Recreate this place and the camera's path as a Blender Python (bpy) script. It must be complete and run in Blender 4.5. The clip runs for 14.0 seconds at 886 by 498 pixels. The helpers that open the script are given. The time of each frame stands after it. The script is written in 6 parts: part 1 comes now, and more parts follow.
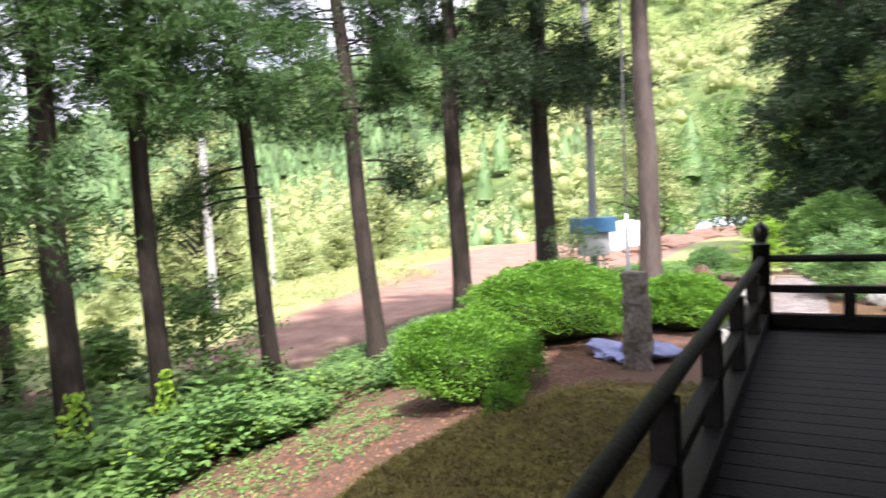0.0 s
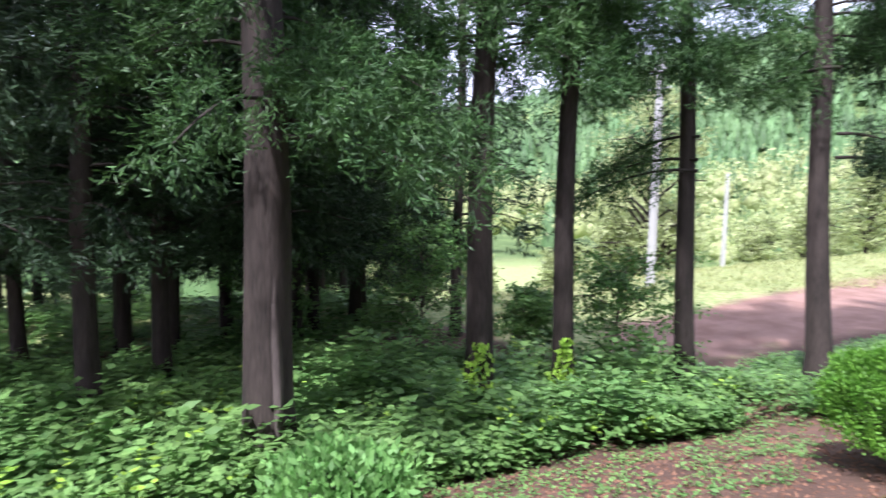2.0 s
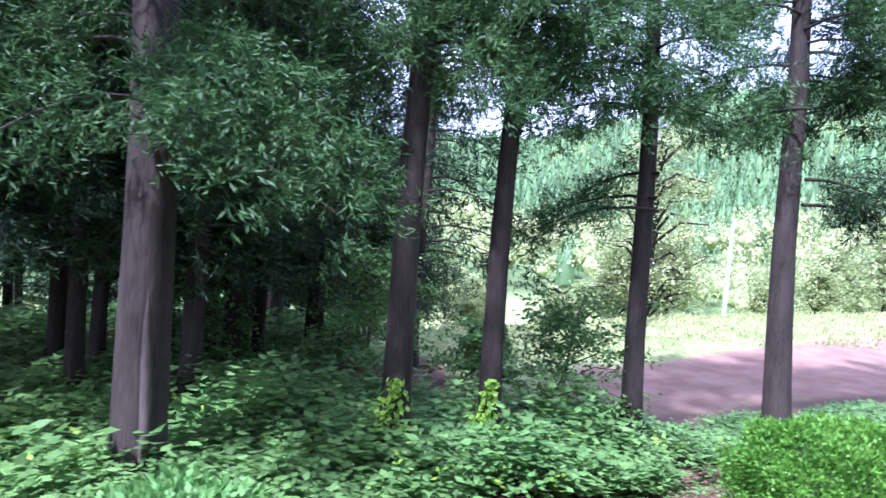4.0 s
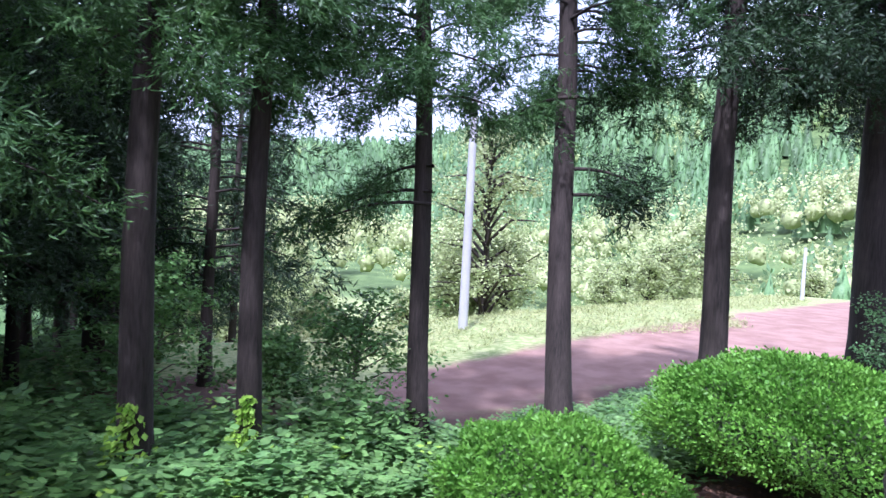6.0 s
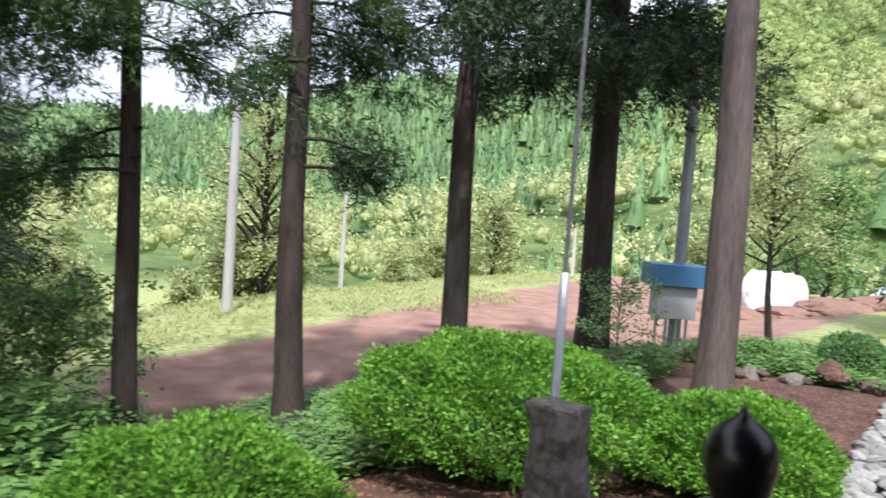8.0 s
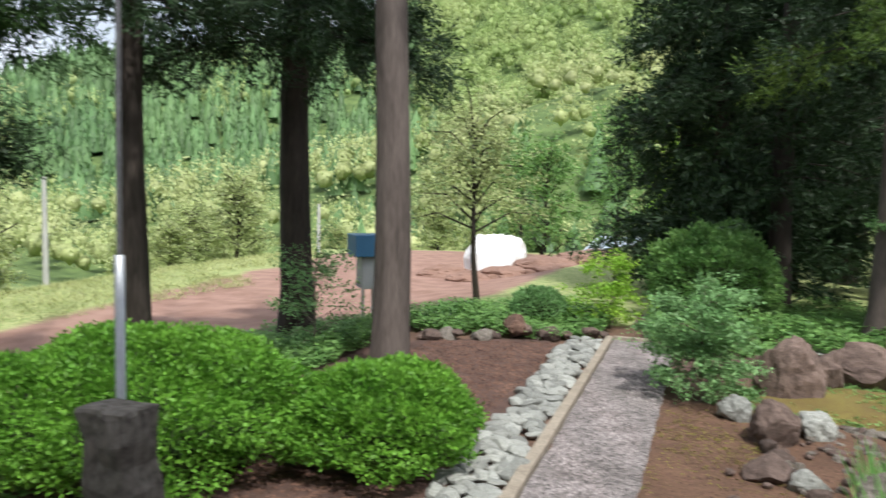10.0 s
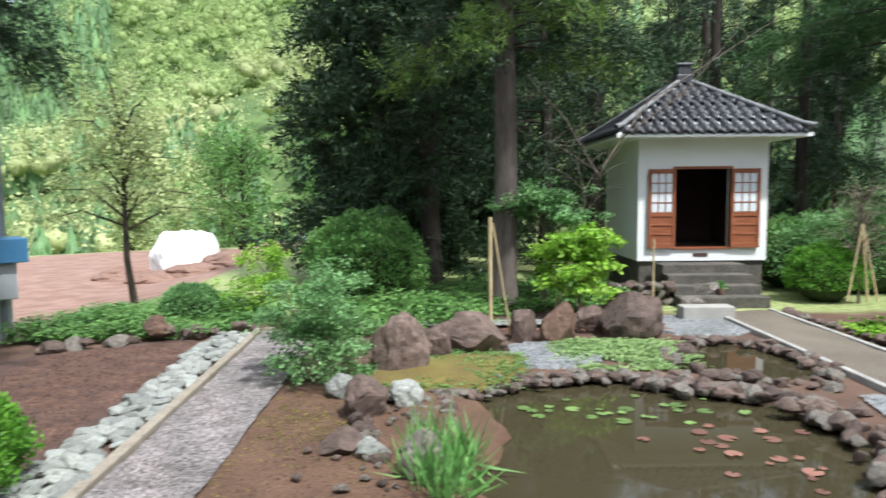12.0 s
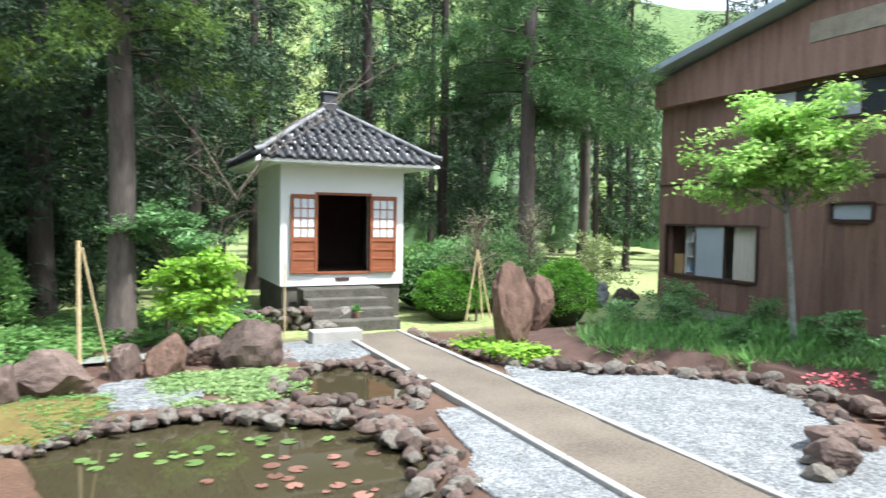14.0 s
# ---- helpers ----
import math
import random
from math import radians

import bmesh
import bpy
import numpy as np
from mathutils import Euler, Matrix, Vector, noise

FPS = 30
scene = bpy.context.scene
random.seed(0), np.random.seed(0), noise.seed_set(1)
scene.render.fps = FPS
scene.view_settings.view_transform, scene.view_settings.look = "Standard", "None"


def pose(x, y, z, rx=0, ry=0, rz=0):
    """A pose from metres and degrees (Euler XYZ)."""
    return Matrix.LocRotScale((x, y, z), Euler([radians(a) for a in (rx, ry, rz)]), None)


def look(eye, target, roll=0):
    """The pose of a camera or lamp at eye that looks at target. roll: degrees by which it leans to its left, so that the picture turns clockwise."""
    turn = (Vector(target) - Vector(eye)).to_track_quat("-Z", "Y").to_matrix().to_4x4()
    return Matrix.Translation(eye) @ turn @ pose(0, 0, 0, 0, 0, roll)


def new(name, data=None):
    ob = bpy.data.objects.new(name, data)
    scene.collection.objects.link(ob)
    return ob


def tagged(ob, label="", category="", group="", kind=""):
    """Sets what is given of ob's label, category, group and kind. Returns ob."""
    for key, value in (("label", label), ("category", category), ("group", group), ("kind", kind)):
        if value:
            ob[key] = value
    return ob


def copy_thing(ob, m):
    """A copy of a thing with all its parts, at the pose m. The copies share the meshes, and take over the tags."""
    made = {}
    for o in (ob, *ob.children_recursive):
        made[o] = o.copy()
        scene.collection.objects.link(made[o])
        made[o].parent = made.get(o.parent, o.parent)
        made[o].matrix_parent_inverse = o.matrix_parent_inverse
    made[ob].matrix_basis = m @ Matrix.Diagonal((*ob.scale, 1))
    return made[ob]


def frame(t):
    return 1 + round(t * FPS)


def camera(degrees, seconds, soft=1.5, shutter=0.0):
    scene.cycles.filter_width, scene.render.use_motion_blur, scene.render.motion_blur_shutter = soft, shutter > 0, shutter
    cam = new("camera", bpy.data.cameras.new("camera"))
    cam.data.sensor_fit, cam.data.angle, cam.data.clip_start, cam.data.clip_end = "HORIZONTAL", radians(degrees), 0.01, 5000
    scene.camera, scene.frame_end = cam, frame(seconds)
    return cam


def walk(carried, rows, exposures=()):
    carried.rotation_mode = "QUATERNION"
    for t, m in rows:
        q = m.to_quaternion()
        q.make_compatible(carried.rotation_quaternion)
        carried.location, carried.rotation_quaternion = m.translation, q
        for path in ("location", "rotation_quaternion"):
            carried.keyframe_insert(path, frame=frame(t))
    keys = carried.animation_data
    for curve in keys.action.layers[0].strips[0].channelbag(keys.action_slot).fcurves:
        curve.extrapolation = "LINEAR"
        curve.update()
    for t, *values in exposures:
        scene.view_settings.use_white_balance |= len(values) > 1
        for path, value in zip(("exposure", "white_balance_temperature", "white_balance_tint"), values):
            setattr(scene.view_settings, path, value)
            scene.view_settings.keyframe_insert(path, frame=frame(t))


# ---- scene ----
cam = camera(65.3, 14.0, soft=1.45, shutter=0.45)
PATH = [
    (0, 0.015, -0.100, 2.468, 28.47, -3.94, -3.16),
    (0.5, -0.007, 0.251, 2.488, 38.00, -4.71, -1.68),
    (1, -0.043, 0.569, 2.502, 46.79, -5.34, -0.15),
    (1.5, -0.097, 0.819, 2.509, 57.16, -5.98, -0.20),
    (2, -0.161, 1.037, 2.507, 65.95, -5.74, 1.09),
    (2.2, -0.163, 1.161, 2.506, 68.44, -5.85, 0.89),
    (4.3, -0.219, 2.961, 2.505, 67.53, -3.20, 5.62),
    (4.5, -0.229, 3.151, 2.503, 65.80, -3.04, 5.59),
    (5, -0.232, 3.611, 2.506, 61.60, -2.29, 5.43),
    (5.5, -0.196, 4.030, 2.501, 58.64, -2.02, 4.81),
    (6, -0.201, 4.437, 2.497, 57.64, -2.37, 3.02),
    (6.5, -0.192, 4.802, 2.500, 55.36, -2.42, 5.12),
    (7, -0.162, 5.129, 2.499, 48.69, -2.30, 4.35),
    (7.2, -0.145, 5.268, 2.494, 47.42, -2.55, 3.47),
    (9.3, 0.380, 6.516, 2.497, 29.34, -3.67, 2.55),
    (9.5, 0.462, 6.607, 2.491, 27.89, -4.35, 0.28),
    (10, 0.745, 6.755, 2.508, 22.23, -4.14, 1.26),
    (10.5, 1.111, 6.864, 2.506, 16.20, -4.87, 0.20),
    (11, 1.529, 6.879, 2.502, 11.59, -4.68, 2.49),
    (11.5, 1.848, 6.979, 2.489, 5.77, -5.04, 0.34),
    (12, 2.186, 7.079, 2.508, -0.22, -4.71, -0.51),
    (12.5, 2.527, 7.082, 2.494, -6.82, -3.62, 0.40),
    (13, 2.847, 7.139, 2.496, -13.06, -3.22, -0.91),
    (13.5, 3.220, 7.176, 2.500, -19.12, -2.70, 0.33),
    (14, 3.595, 7.200, 2.499, -24.59, -2.60, 0.88),
]
EXPOSURES = [(0.0, 1.2, 6350, 21), (2.0, 0.95, 5600, 24), (4.5, 1.35, 4850, 32), (5.5, 1.05, 4900, 32), (7.0, 0.7, 5600, 23), (9.5, 0.25, 6150, 10), (11.0, 0.15, 6050, 7), (12.5, 0.75, 5800, 6), (14.0, 1.1, 5800, 6)]
walk(cam, [(t, pose(x, y, z, 90 + pitch, -roll, yaw)) for t, x, y, z, yaw, pitch, roll in PATH], EXPOSURES)

# ---- world and sun: bright hazy day, sun high over the temple roof ----
SUN_EL, SUN_AZ = 58.0, 140.0
world = bpy.data.worlds.new("world")
scene.world = world
world.use_nodes = True
wn = world.node_tree.nodes
sky = wn.new("ShaderNodeTexSky")
sky.sky_type, sky.sun_disc = "NISHITA", False
sky.sun_elevation, sky.sun_rotation = radians(SUN_EL), radians(SUN_AZ)
sky.dust_density, sky.air_density = 6.0, 1.0
wn["Background"].inputs["Strength"].default_value = 0.15
veil = wn.new("ShaderNodeMix")
veil.data_type = "RGBA"
cloud = wn.new("ShaderNodeTexNoise")
cloud.inputs["Scale"].default_value, cloud.inputs["Detail"].default_value = 3.0, 6
thin = wn.new("ShaderNodeMapRange")
thin.inputs[1].default_value, thin.inputs[2].default_value, thin.inputs[3].default_value, thin.inputs[4].default_value = 0.3, 0.55, 0.25, 0.85
veil.inputs[7].default_value = (7.2, 7.5, 8.0, 1)
world.node_tree.links.new(cloud.outputs[0], thin.inputs[0])
world.node_tree.links.new(thin.outputs[0], veil.inputs[0])
world.node_tree.links.new(sky.outputs[0], veil.inputs[6])
world.node_tree.links.new(veil.outputs[2], wn["Background"].inputs[0])
sun = new("sun", bpy.data.lights.new("sun", "SUN"))
sun.data.energy, sun.data.angle, sun.data.color = 4.2, radians(2.0), (1.0, 0.95, 0.86)
az, el = radians(SUN_AZ), radians(SUN_EL)
sun_way = Vector((math.sin(az) * math.cos(el), math.cos(az) * math.cos(el), math.sin(el)))
sun.matrix_world = look(sun_way * 50, (0, 0, 0))

R = random.Random(7)
N = np.random.RandomState(11)


# ---- materials ----
def material(name, c1, c2, scale=3.0, rough=0.8, bump=0.3, fine=40.0, metal=0.0, vary=0.0, island=0.0, stretch=(1, 1, 1), spec=0.4):
    m = bpy.data.materials.new(name)
    m.use_nodes = True
    t = m.node_tree
    b = t.nodes["Principled BSDF"]
    co = t.nodes.new("ShaderNodeTexCoord")
    mp = t.nodes.new("ShaderNodeMapping")
    mp.inputs["Scale"].default_value = stretch
    t.links.new(co.outputs["Object"], mp.inputs[0])
    n1 = t.nodes.new("ShaderNodeTexNoise")
    n1.inputs["Scale"].default_value, n1.inputs["Detail"].default_value = scale, 6
    n2 = t.nodes.new("ShaderNodeTexNoise")
    n2.inputs["Scale"].default_value, n2.inputs["Detail"].default_value = fine, 3
    mx = t.nodes.new("ShaderNodeMix")
    mx.data_type = "RGBA"
    mx.inputs[6].default_value, mx.inputs[7].default_value = (*c1, 1), (*c2, 1)
    rp = t.nodes.new("ShaderNodeMapRange")
    rp.inputs[1].default_value, rp.inputs[2].default_value = 0.35, 0.65
    ad = t.nodes.new("ShaderNodeMath")
    ad.operation = "MULTIPLY_ADD"
    ad.inputs[1].default_value = 0.5
    hf = t.nodes.new("ShaderNodeMath")
    hf.operation = "MULTIPLY"
    hf.inputs[1].default_value = 0.5
    for n in (n1, n2):
        t.links.new(mp.outputs[0], n.inputs["Vector"])
    t.links.new(n2.outputs[0], hf.inputs[0])
    t.links.new(n1.outputs[0], ad.inputs[0])
    t.links.new(hf.outputs[0], ad.inputs[2])
    t.links.new(ad.outputs[0], rp.inputs[0])
    t.links.new(rp.outputs[0], mx.inputs[0])
    col = mx.outputs[2]
    if vary or island:
        hs = t.nodes.new("ShaderNodeHueSaturation")
        src = t.nodes.new("ShaderNodeNewGeometry").outputs["Random Per Island"] if island else t.nodes.new("ShaderNodeObjectInfo").outputs["Random"]
        amount = island or vary
        mr = t.nodes.new("ShaderNodeMapRange")
        mr.inputs[3].default_value, mr.inputs[4].default_value = 1 - amount, 1 + amount
        t.links.new(src, mr.inputs[0])
        t.links.new(mr.outputs[0], hs.inputs["Value"])
        t.links.new(col, hs.inputs["Color"])
        col = hs.outputs[0]
    t.links.new(col, b.inputs["Base Color"])
    b.inputs["Roughness"].default_value, b.inputs["Metallic"].default_value = rough, metal
    b.inputs["Specular IOR Level"].default_value = spec
    if bump:
        bp = t.nodes.new("ShaderNodeBump")
        bp.inputs["Strength"].default_value, bp.inputs["Distance"].default_value = bump, 0.02
        t.links.new(ad.outputs[0], bp.inputs["Height"])
        t.links.new(bp.outputs[0], b.inputs["Normal"])
    return m


def leaf_material(name, c1, c2, through_light=0.35, rough=0.55, scale=0.8, island=0.35):
    m = material(name, c1, c2, scale, rough, 0, 6.0, island=island)
    t = m.node_tree
    b, out = t.nodes["Principled BSDF"], t.nodes["Material Output"]
    tr = t.nodes.new("ShaderNodeBsdfTranslucent")
    mix = t.nodes.new("ShaderNodeMixShader")
    mix.inputs[0].default_value = through_light
    t.links.new(b.inputs["Base Color"].links[0].from_socket, tr.inputs[0])
    t.links.new(b.outputs[0], mix.inputs[1])
    t.links.new(tr.outputs[0], mix.inputs[2])
    t.links.new(mix.outputs[0], out.inputs[0])
    return m


def glass_material(name, tint=(0.9, 0.95, 0.95), rough=0.02):
    m = bpy.data.materials.new(name)
    m.use_nodes = True
    b = m.node_tree.nodes["Principled BSDF"]
    b.inputs["Base Color"].default_value = (*tint, 1)
    b.inputs["Transmission Weight"].default_value, b.inputs["Roughness"].default_value, b.inputs["IOR"].default_value = 1.0, rough, 1.1
    return m


# Bark kept near black: the trunks' backlit side is put into the colour.
BARK = material("backlit_cedar_bark", (0.018, 0.014, 0.011), (0.062, 0.047, 0.039), 2.0, 0.9, 0.8, 14.0, stretch=(3, 3, 0.35))
BARK_PALE = material("pale_bark", (0.06, 0.047, 0.041), (0.15, 0.12, 0.107), 2.0, 0.9, 0.6, 14.0, stretch=(3, 3, 0.35))
TWIG = material("twig_bark", (0.10, 0.075, 0.055), (0.22, 0.18, 0.15), 6.0, 0.9, 0.4)
# Greens lowered to carry the shade these crowns hang in.
CEDAR = leaf_material("cedar_sprays", (0.032, 0.085, 0.024), (0.08, 0.165, 0.04), 0.28)
CEDAR_NEW = leaf_material("new_cedar_sprays", (0.085, 0.16, 0.03), (0.19, 0.28, 0.05), 0.3)
# Cedar sprays again, darkened: backlight and wood shade held in the colour.
CEDAR_SHADED = leaf_material("shaded_cedar_sprays", (0.014, 0.036, 0.014), (0.04, 0.08, 0.026), 0.14)
AZALEA = leaf_material("azalea_leaves", (0.08, 0.22, 0.02), (0.19, 0.40, 0.045), 0.3)
UNDER = leaf_material("understory_leaves", (0.10, 0.225, 0.06), (0.225, 0.385, 0.11), 0.38)
LIME = leaf_material("lime_leaves", (0.22, 0.42, 0.04), (0.38, 0.58, 0.08), 0.4)
COVER = leaf_material("creeping_leaves", (0.20, 0.32, 0.11), (0.34, 0.45, 0.19), 0.35)
MAPLE = leaf_material("maple_leaves", (0.30, 0.52, 0.10), (0.50, 0.70, 0.22), 0.4)
SHRUB = leaf_material("shrub_leaves", (0.12, 0.26, 0.085), (0.25, 0.42, 0.17), 0.3)
GRASSY = leaf_material("grass_blades", (0.12, 0.29, 0.07), (0.24, 0.45, 0.13), 0.35)
SPRING = leaf_material("spring_leaves", (0.26, 0.34, 0.12), (0.48, 0.52, 0.26), 0.35)
# Base paler than spring leaves: stands for the haze over far hills.
FARLEAF = leaf_material("hazed_far_leaves", (0.25, 0.37, 0.11), (0.50, 0.57, 0.25), 0.32, scale=0.05, island=0.16)
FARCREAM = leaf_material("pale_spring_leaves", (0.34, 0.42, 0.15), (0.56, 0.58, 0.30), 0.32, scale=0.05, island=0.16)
VERGE = leaf_material("verge_grass", (0.28, 0.34, 0.12), (0.46, 0.46, 0.22), 0.3)
MOSSBLADE = leaf_material("moss_blades", (0.105, 0.075, 0.02), (0.21, 0.19, 0.038), 0.2)
FARPINE = leaf_material("far_conifers", (0.085, 0.175, 0.065), (0.165, 0.27, 0.105), 0.2, scale=0.03)
ROCK = material("brown_rock", (0.05, 0.034, 0.028), (0.17, 0.12, 0.10), 2.5, 0.85, 0.8, 22.0, vary=0.45)
ROCK_RED = material("red_brown_rock", (0.075, 0.042, 0.03), (0.19, 0.115, 0.085), 2.0, 0.85, 0.8, 20.0)
ROCK_GREY = material("grey_lichen_rock", (0.07, 0.06, 0.05), (0.27, 0.24, 0.205), 3.0, 0.9, 1.0, 18.0)
PEBBLE = material("pale_grey_stone", (0.16, 0.165, 0.15), (0.34, 0.345, 0.32), 4.0, 0.8, 0.4, 25.0, vary=0.35)
STEP = material("mossy_step_stone", (0.055, 0.05, 0.042), (0.15, 0.135, 0.115), 3.0, 0.9, 0.5, 30.0)
CONCRETE = material("weathered_concrete", (0.28, 0.27, 0.25), (0.42, 0.40, 0.37), 3.0, 0.9, 0.3, 40.0)
DARKWOOD = material("dark_veranda_wood", (0.007, 0.006, 0.0055), (0.018, 0.015, 0.0135), 3.0, 0.55, 0.3, 30.0, vary=0.25, stretch=(1, 1, 1), spec=0.15)
BLACKMETAL = material("black_cast_finial", (0.008, 0.008, 0.009), (0.014, 0.014, 0.015), 8.0, 0.28, 0.1, 60.0, spec=0.6)
PLASTER = material("white_plaster", (0.78, 0.78, 0.77), (0.84, 0.84, 0.83), 1.2, 0.85, 0.08, 30.0)
DOORWOOD = material("red_brown_door_wood", (0.20, 0.06, 0.025), (0.32, 0.11, 0.05), 3.0, 0.5, 0.2, 30.0, stretch=(1, 1, 6))
PAPER = material("paper_panes", (0.62, 0.66, 0.70), (0.74, 0.77, 0.80), 4.0, 0.6, 0.05)
ROOFTILE = material("dark_roof_tile", (0.022, 0.022, 0.026), (0.065, 0.065, 0.072), 5.0, 0.35, 0.3, 25.0, vary=0.35)
LEAD = material("pale_ridge_mortar", (0.10, 0.10, 0.105), (0.30, 0.30, 0.305), 4.0, 0.7, 0.2)
SIDING = material("brown_board_siding", (0.15, 0.084, 0.064), (0.28, 0.17, 0.135), 1.5, 0.75, 0.3, 25.0, vary=0.2, stretch=(4, 4, 0.5))
METALROOF = material("grey_blue_roof_metal", (0.35, 0.42, 0.48), (0.48, 0.54, 0.60), 2.0, 0.45, 0.1, metal=0.3)
WINGLASS = material("dark_window_glass", (0.03, 0.035, 0.04), (0.06, 0.065, 0.07), 1.0, 0.12, 0.0, spec=0.6)
FROST = material("frosted_window_glass", (0.36, 0.40, 0.45), (0.44, 0.48, 0.52), 1.0, 0.4, 0.02)
CURTAIN = material("cream_curtain", (0.55, 0.51, 0.44), (0.68, 0.64, 0.56), 5.0, 0.9, 0.2, stretch=(8, 8, 0.4))
CARD = material("tan_cardboard", (0.40, 0.27, 0.12), (0.50, 0.35, 0.17), 4.0, 0.9, 0.1)
BAMBOO = material("bamboo_cane", (0.42, 0.32, 0.17), (0.58, 0.47, 0.28), 5.0, 0.6, 0.2)
KERBWOOD = material("pale_kerb_wood", (0.22, 0.185, 0.145), (0.35, 0.30, 0.24), 4.0, 0.85, 0.4, 30.0)
BLUE = material("blue_painted_steel", (0.05, 0.16, 0.30), (0.07, 0.20, 0.36), 3.0, 0.5, 0.05)
GREYBOX = material("grey_cabinet_steel", (0.36, 0.37, 0.38), (0.45, 0.46, 0.47), 3.0, 0.5, 0.05)
STEEL = material("galvanised_steel", (0.50, 0.52, 0.55), (0.62, 0.64, 0.66), 4.0, 0.4, 0.05, metal=0.5)
POLEGREY = material("pole_concrete", (0.42, 0.42, 0.42), (0.54, 0.54, 0.53), 2.0, 0.8, 0.1)
POLEMID = material("grey_pole_steel", (0.20, 0.21, 0.22), (0.32, 0.33, 0.35), 2.0, 0.55, 0.1)
POLEDARK = material("weathered_dark_steel", (0.10, 0.10, 0.11), (0.20, 0.20, 0.21), 4.0, 0.5, 0.1, metal=0.4)
TARP = material("white_tarpaulin", (0.72, 0.72, 0.72), (0.82, 0.82, 0.82), 1.5, 0.6, 0.5, 6.0)
SOIL = material("dark_soil", (0.055, 0.032, 0.026), (0.12, 0.07, 0.055), 3.0, 0.95, 0.9, 40.0)
SANDPATH = material("beige_earth_path", (0.10, 0.08, 0.062), (0.20, 0.165, 0.13), 0.9, 0.95, 0.4, 30.0)
# Darkened earth: tree and roof shade by the pond coloured in.
REDSOIL = material("shaded_red_earth", (0.07, 0.038, 0.024), (0.15, 0.085, 0.052), 1.5, 0.95, 0.5, 25.0)
YARDSOIL = material("pale_yard_earth", (0.19, 0.11, 0.082), (0.29, 0.18, 0.14), 1.2, 0.95, 0.7, 12.0)
MOSS = material("olive_moss", (0.10, 0.055, 0.025), (0.20, 0.175, 0.04), 1.1, 0.95, 0.9, 50.0)
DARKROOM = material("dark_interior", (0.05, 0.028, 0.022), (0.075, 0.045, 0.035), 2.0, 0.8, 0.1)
PINK = material("pink_petals", (0.75, 0.10, 0.14), (0.85, 0.25, 0.28), 3.0, 0.6, 0, island=0.2)
PAD = material("lily_pad", (0.10, 0.19, 0.05), (0.20, 0.28, 0.09), 2.0, 0.4, 0.05, vary=0.4)
PADRED = material("red_lily_pad", (0.17, 0.075, 0.06), (0.27, 0.14, 0.10), 2.0, 0.4, 0.05, vary=0.4)
PLASTICBLUE = material("blue_net", (0.20, 0.24, 0.48), (0.42, 0.45, 0.66), 30.0, 0.6, 0.8, 60.0)



def gravel_material(name, c1, c2, size):
    """Packed small stones: each cell its own shade, rounded by bump."""
    m = material(name, c1, c2, 1.5, 0.9, 0, 60.0)
    t = m.node_tree
    b = t.nodes["Principled BSDF"]
    co = t.nodes.new("ShaderNodeTexCoord")
    v = t.nodes.new("ShaderNodeTexVoronoi")
    v.inputs["Scale"].default_value = 1 / size
    t.links.new(co.outputs["Object"], v.inputs["Vector"])
    hs = t.nodes.new("ShaderNodeHueSaturation")
    sp = t.nodes.new("ShaderNodeSeparateColor")
    mr = t.nodes.new("ShaderNodeMapRange")
    mr.inputs[3].default_value, mr.inputs[4].default_value = 0.45, 1.45
    t.links.new(v.outputs["Color"], sp.inputs[0])
    t.links.new(sp.outputs[0], mr.inputs[0])
    t.links.new(mr.outputs[0], hs.inputs["Value"])
    t.links.new(b.inputs["Base Color"].links[0].from_socket, hs.inputs["Color"])
    t.links.new(hs.outputs[0], b.inputs["Base Color"])
    bp = t.nodes.new("ShaderNodeBump")
    bp.invert = True
    bp.inputs["Strength"].default_value, bp.inputs["Distance"].default_value = 0.9, size * 0.6
    t.links.new(v.outputs["Distance"], bp.inputs["Height"])
    t.links.new(bp.outputs[0], b.inputs["Normal"])
    return m


GRAVEL = gravel_material("grey_pink_gravel", (0.12, 0.105, 0.10), (0.27, 0.24, 0.235), 0.035)
WHITEGRAVEL = gravel_material("white_grey_gravel", (0.145, 0.15, 0.155), (0.27, 0.275, 0.28), 0.035)
LITTER = material("dead_leaves", (0.10, 0.045, 0.025), (0.24, 0.13, 0.08), 3.0, 0.9, 0.0, 20.0, island=0.4)
PEBBLES_PINK = material("loose_pink_gravel", (0.13, 0.11, 0.105), (0.30, 0.265, 0.26), 3.0, 0.9, 0.0, 30.0, island=0.5)
PEBBLES_WHITE = material("loose_white_gravel", (0.14, 0.145, 0.15), (0.29, 0.295, 0.30), 3.0, 0.9, 0.0, 30.0, island=0.45)
PEBBLES_MULCH = material("bark_mulch", (0.06, 0.03, 0.022), (0.15, 0.085, 0.06), 3.0, 0.95, 0.0, 30.0, island=0.5)
WATER = bpy.data.materials.new("pond_water")
WATER.use_nodes = True
_b = WATER.node_tree.nodes["Principled BSDF"]
_b.inputs["Base Color"].default_value = (0.050, 0.042, 0.023, 1)
_b.inputs["Roughness"].default_value, _b.inputs["IOR"].default_value = 0.03, 1.33
_n = WATER.node_tree.nodes.new("ShaderNodeTexNoise")
_n.inputs["Scale"].default_value = 2.5
_p = WATER.node_tree.nodes.new("ShaderNodeBump")
_p.inputs["Strength"].default_value, _p.inputs["Distance"].default_value = 0.03, 0.02
WATER.node_tree.links.new(_n.outputs[0], _p.inputs["Height"])
WATER.node_tree.links.new(_p.outputs[0], _b.inputs["Normal"])


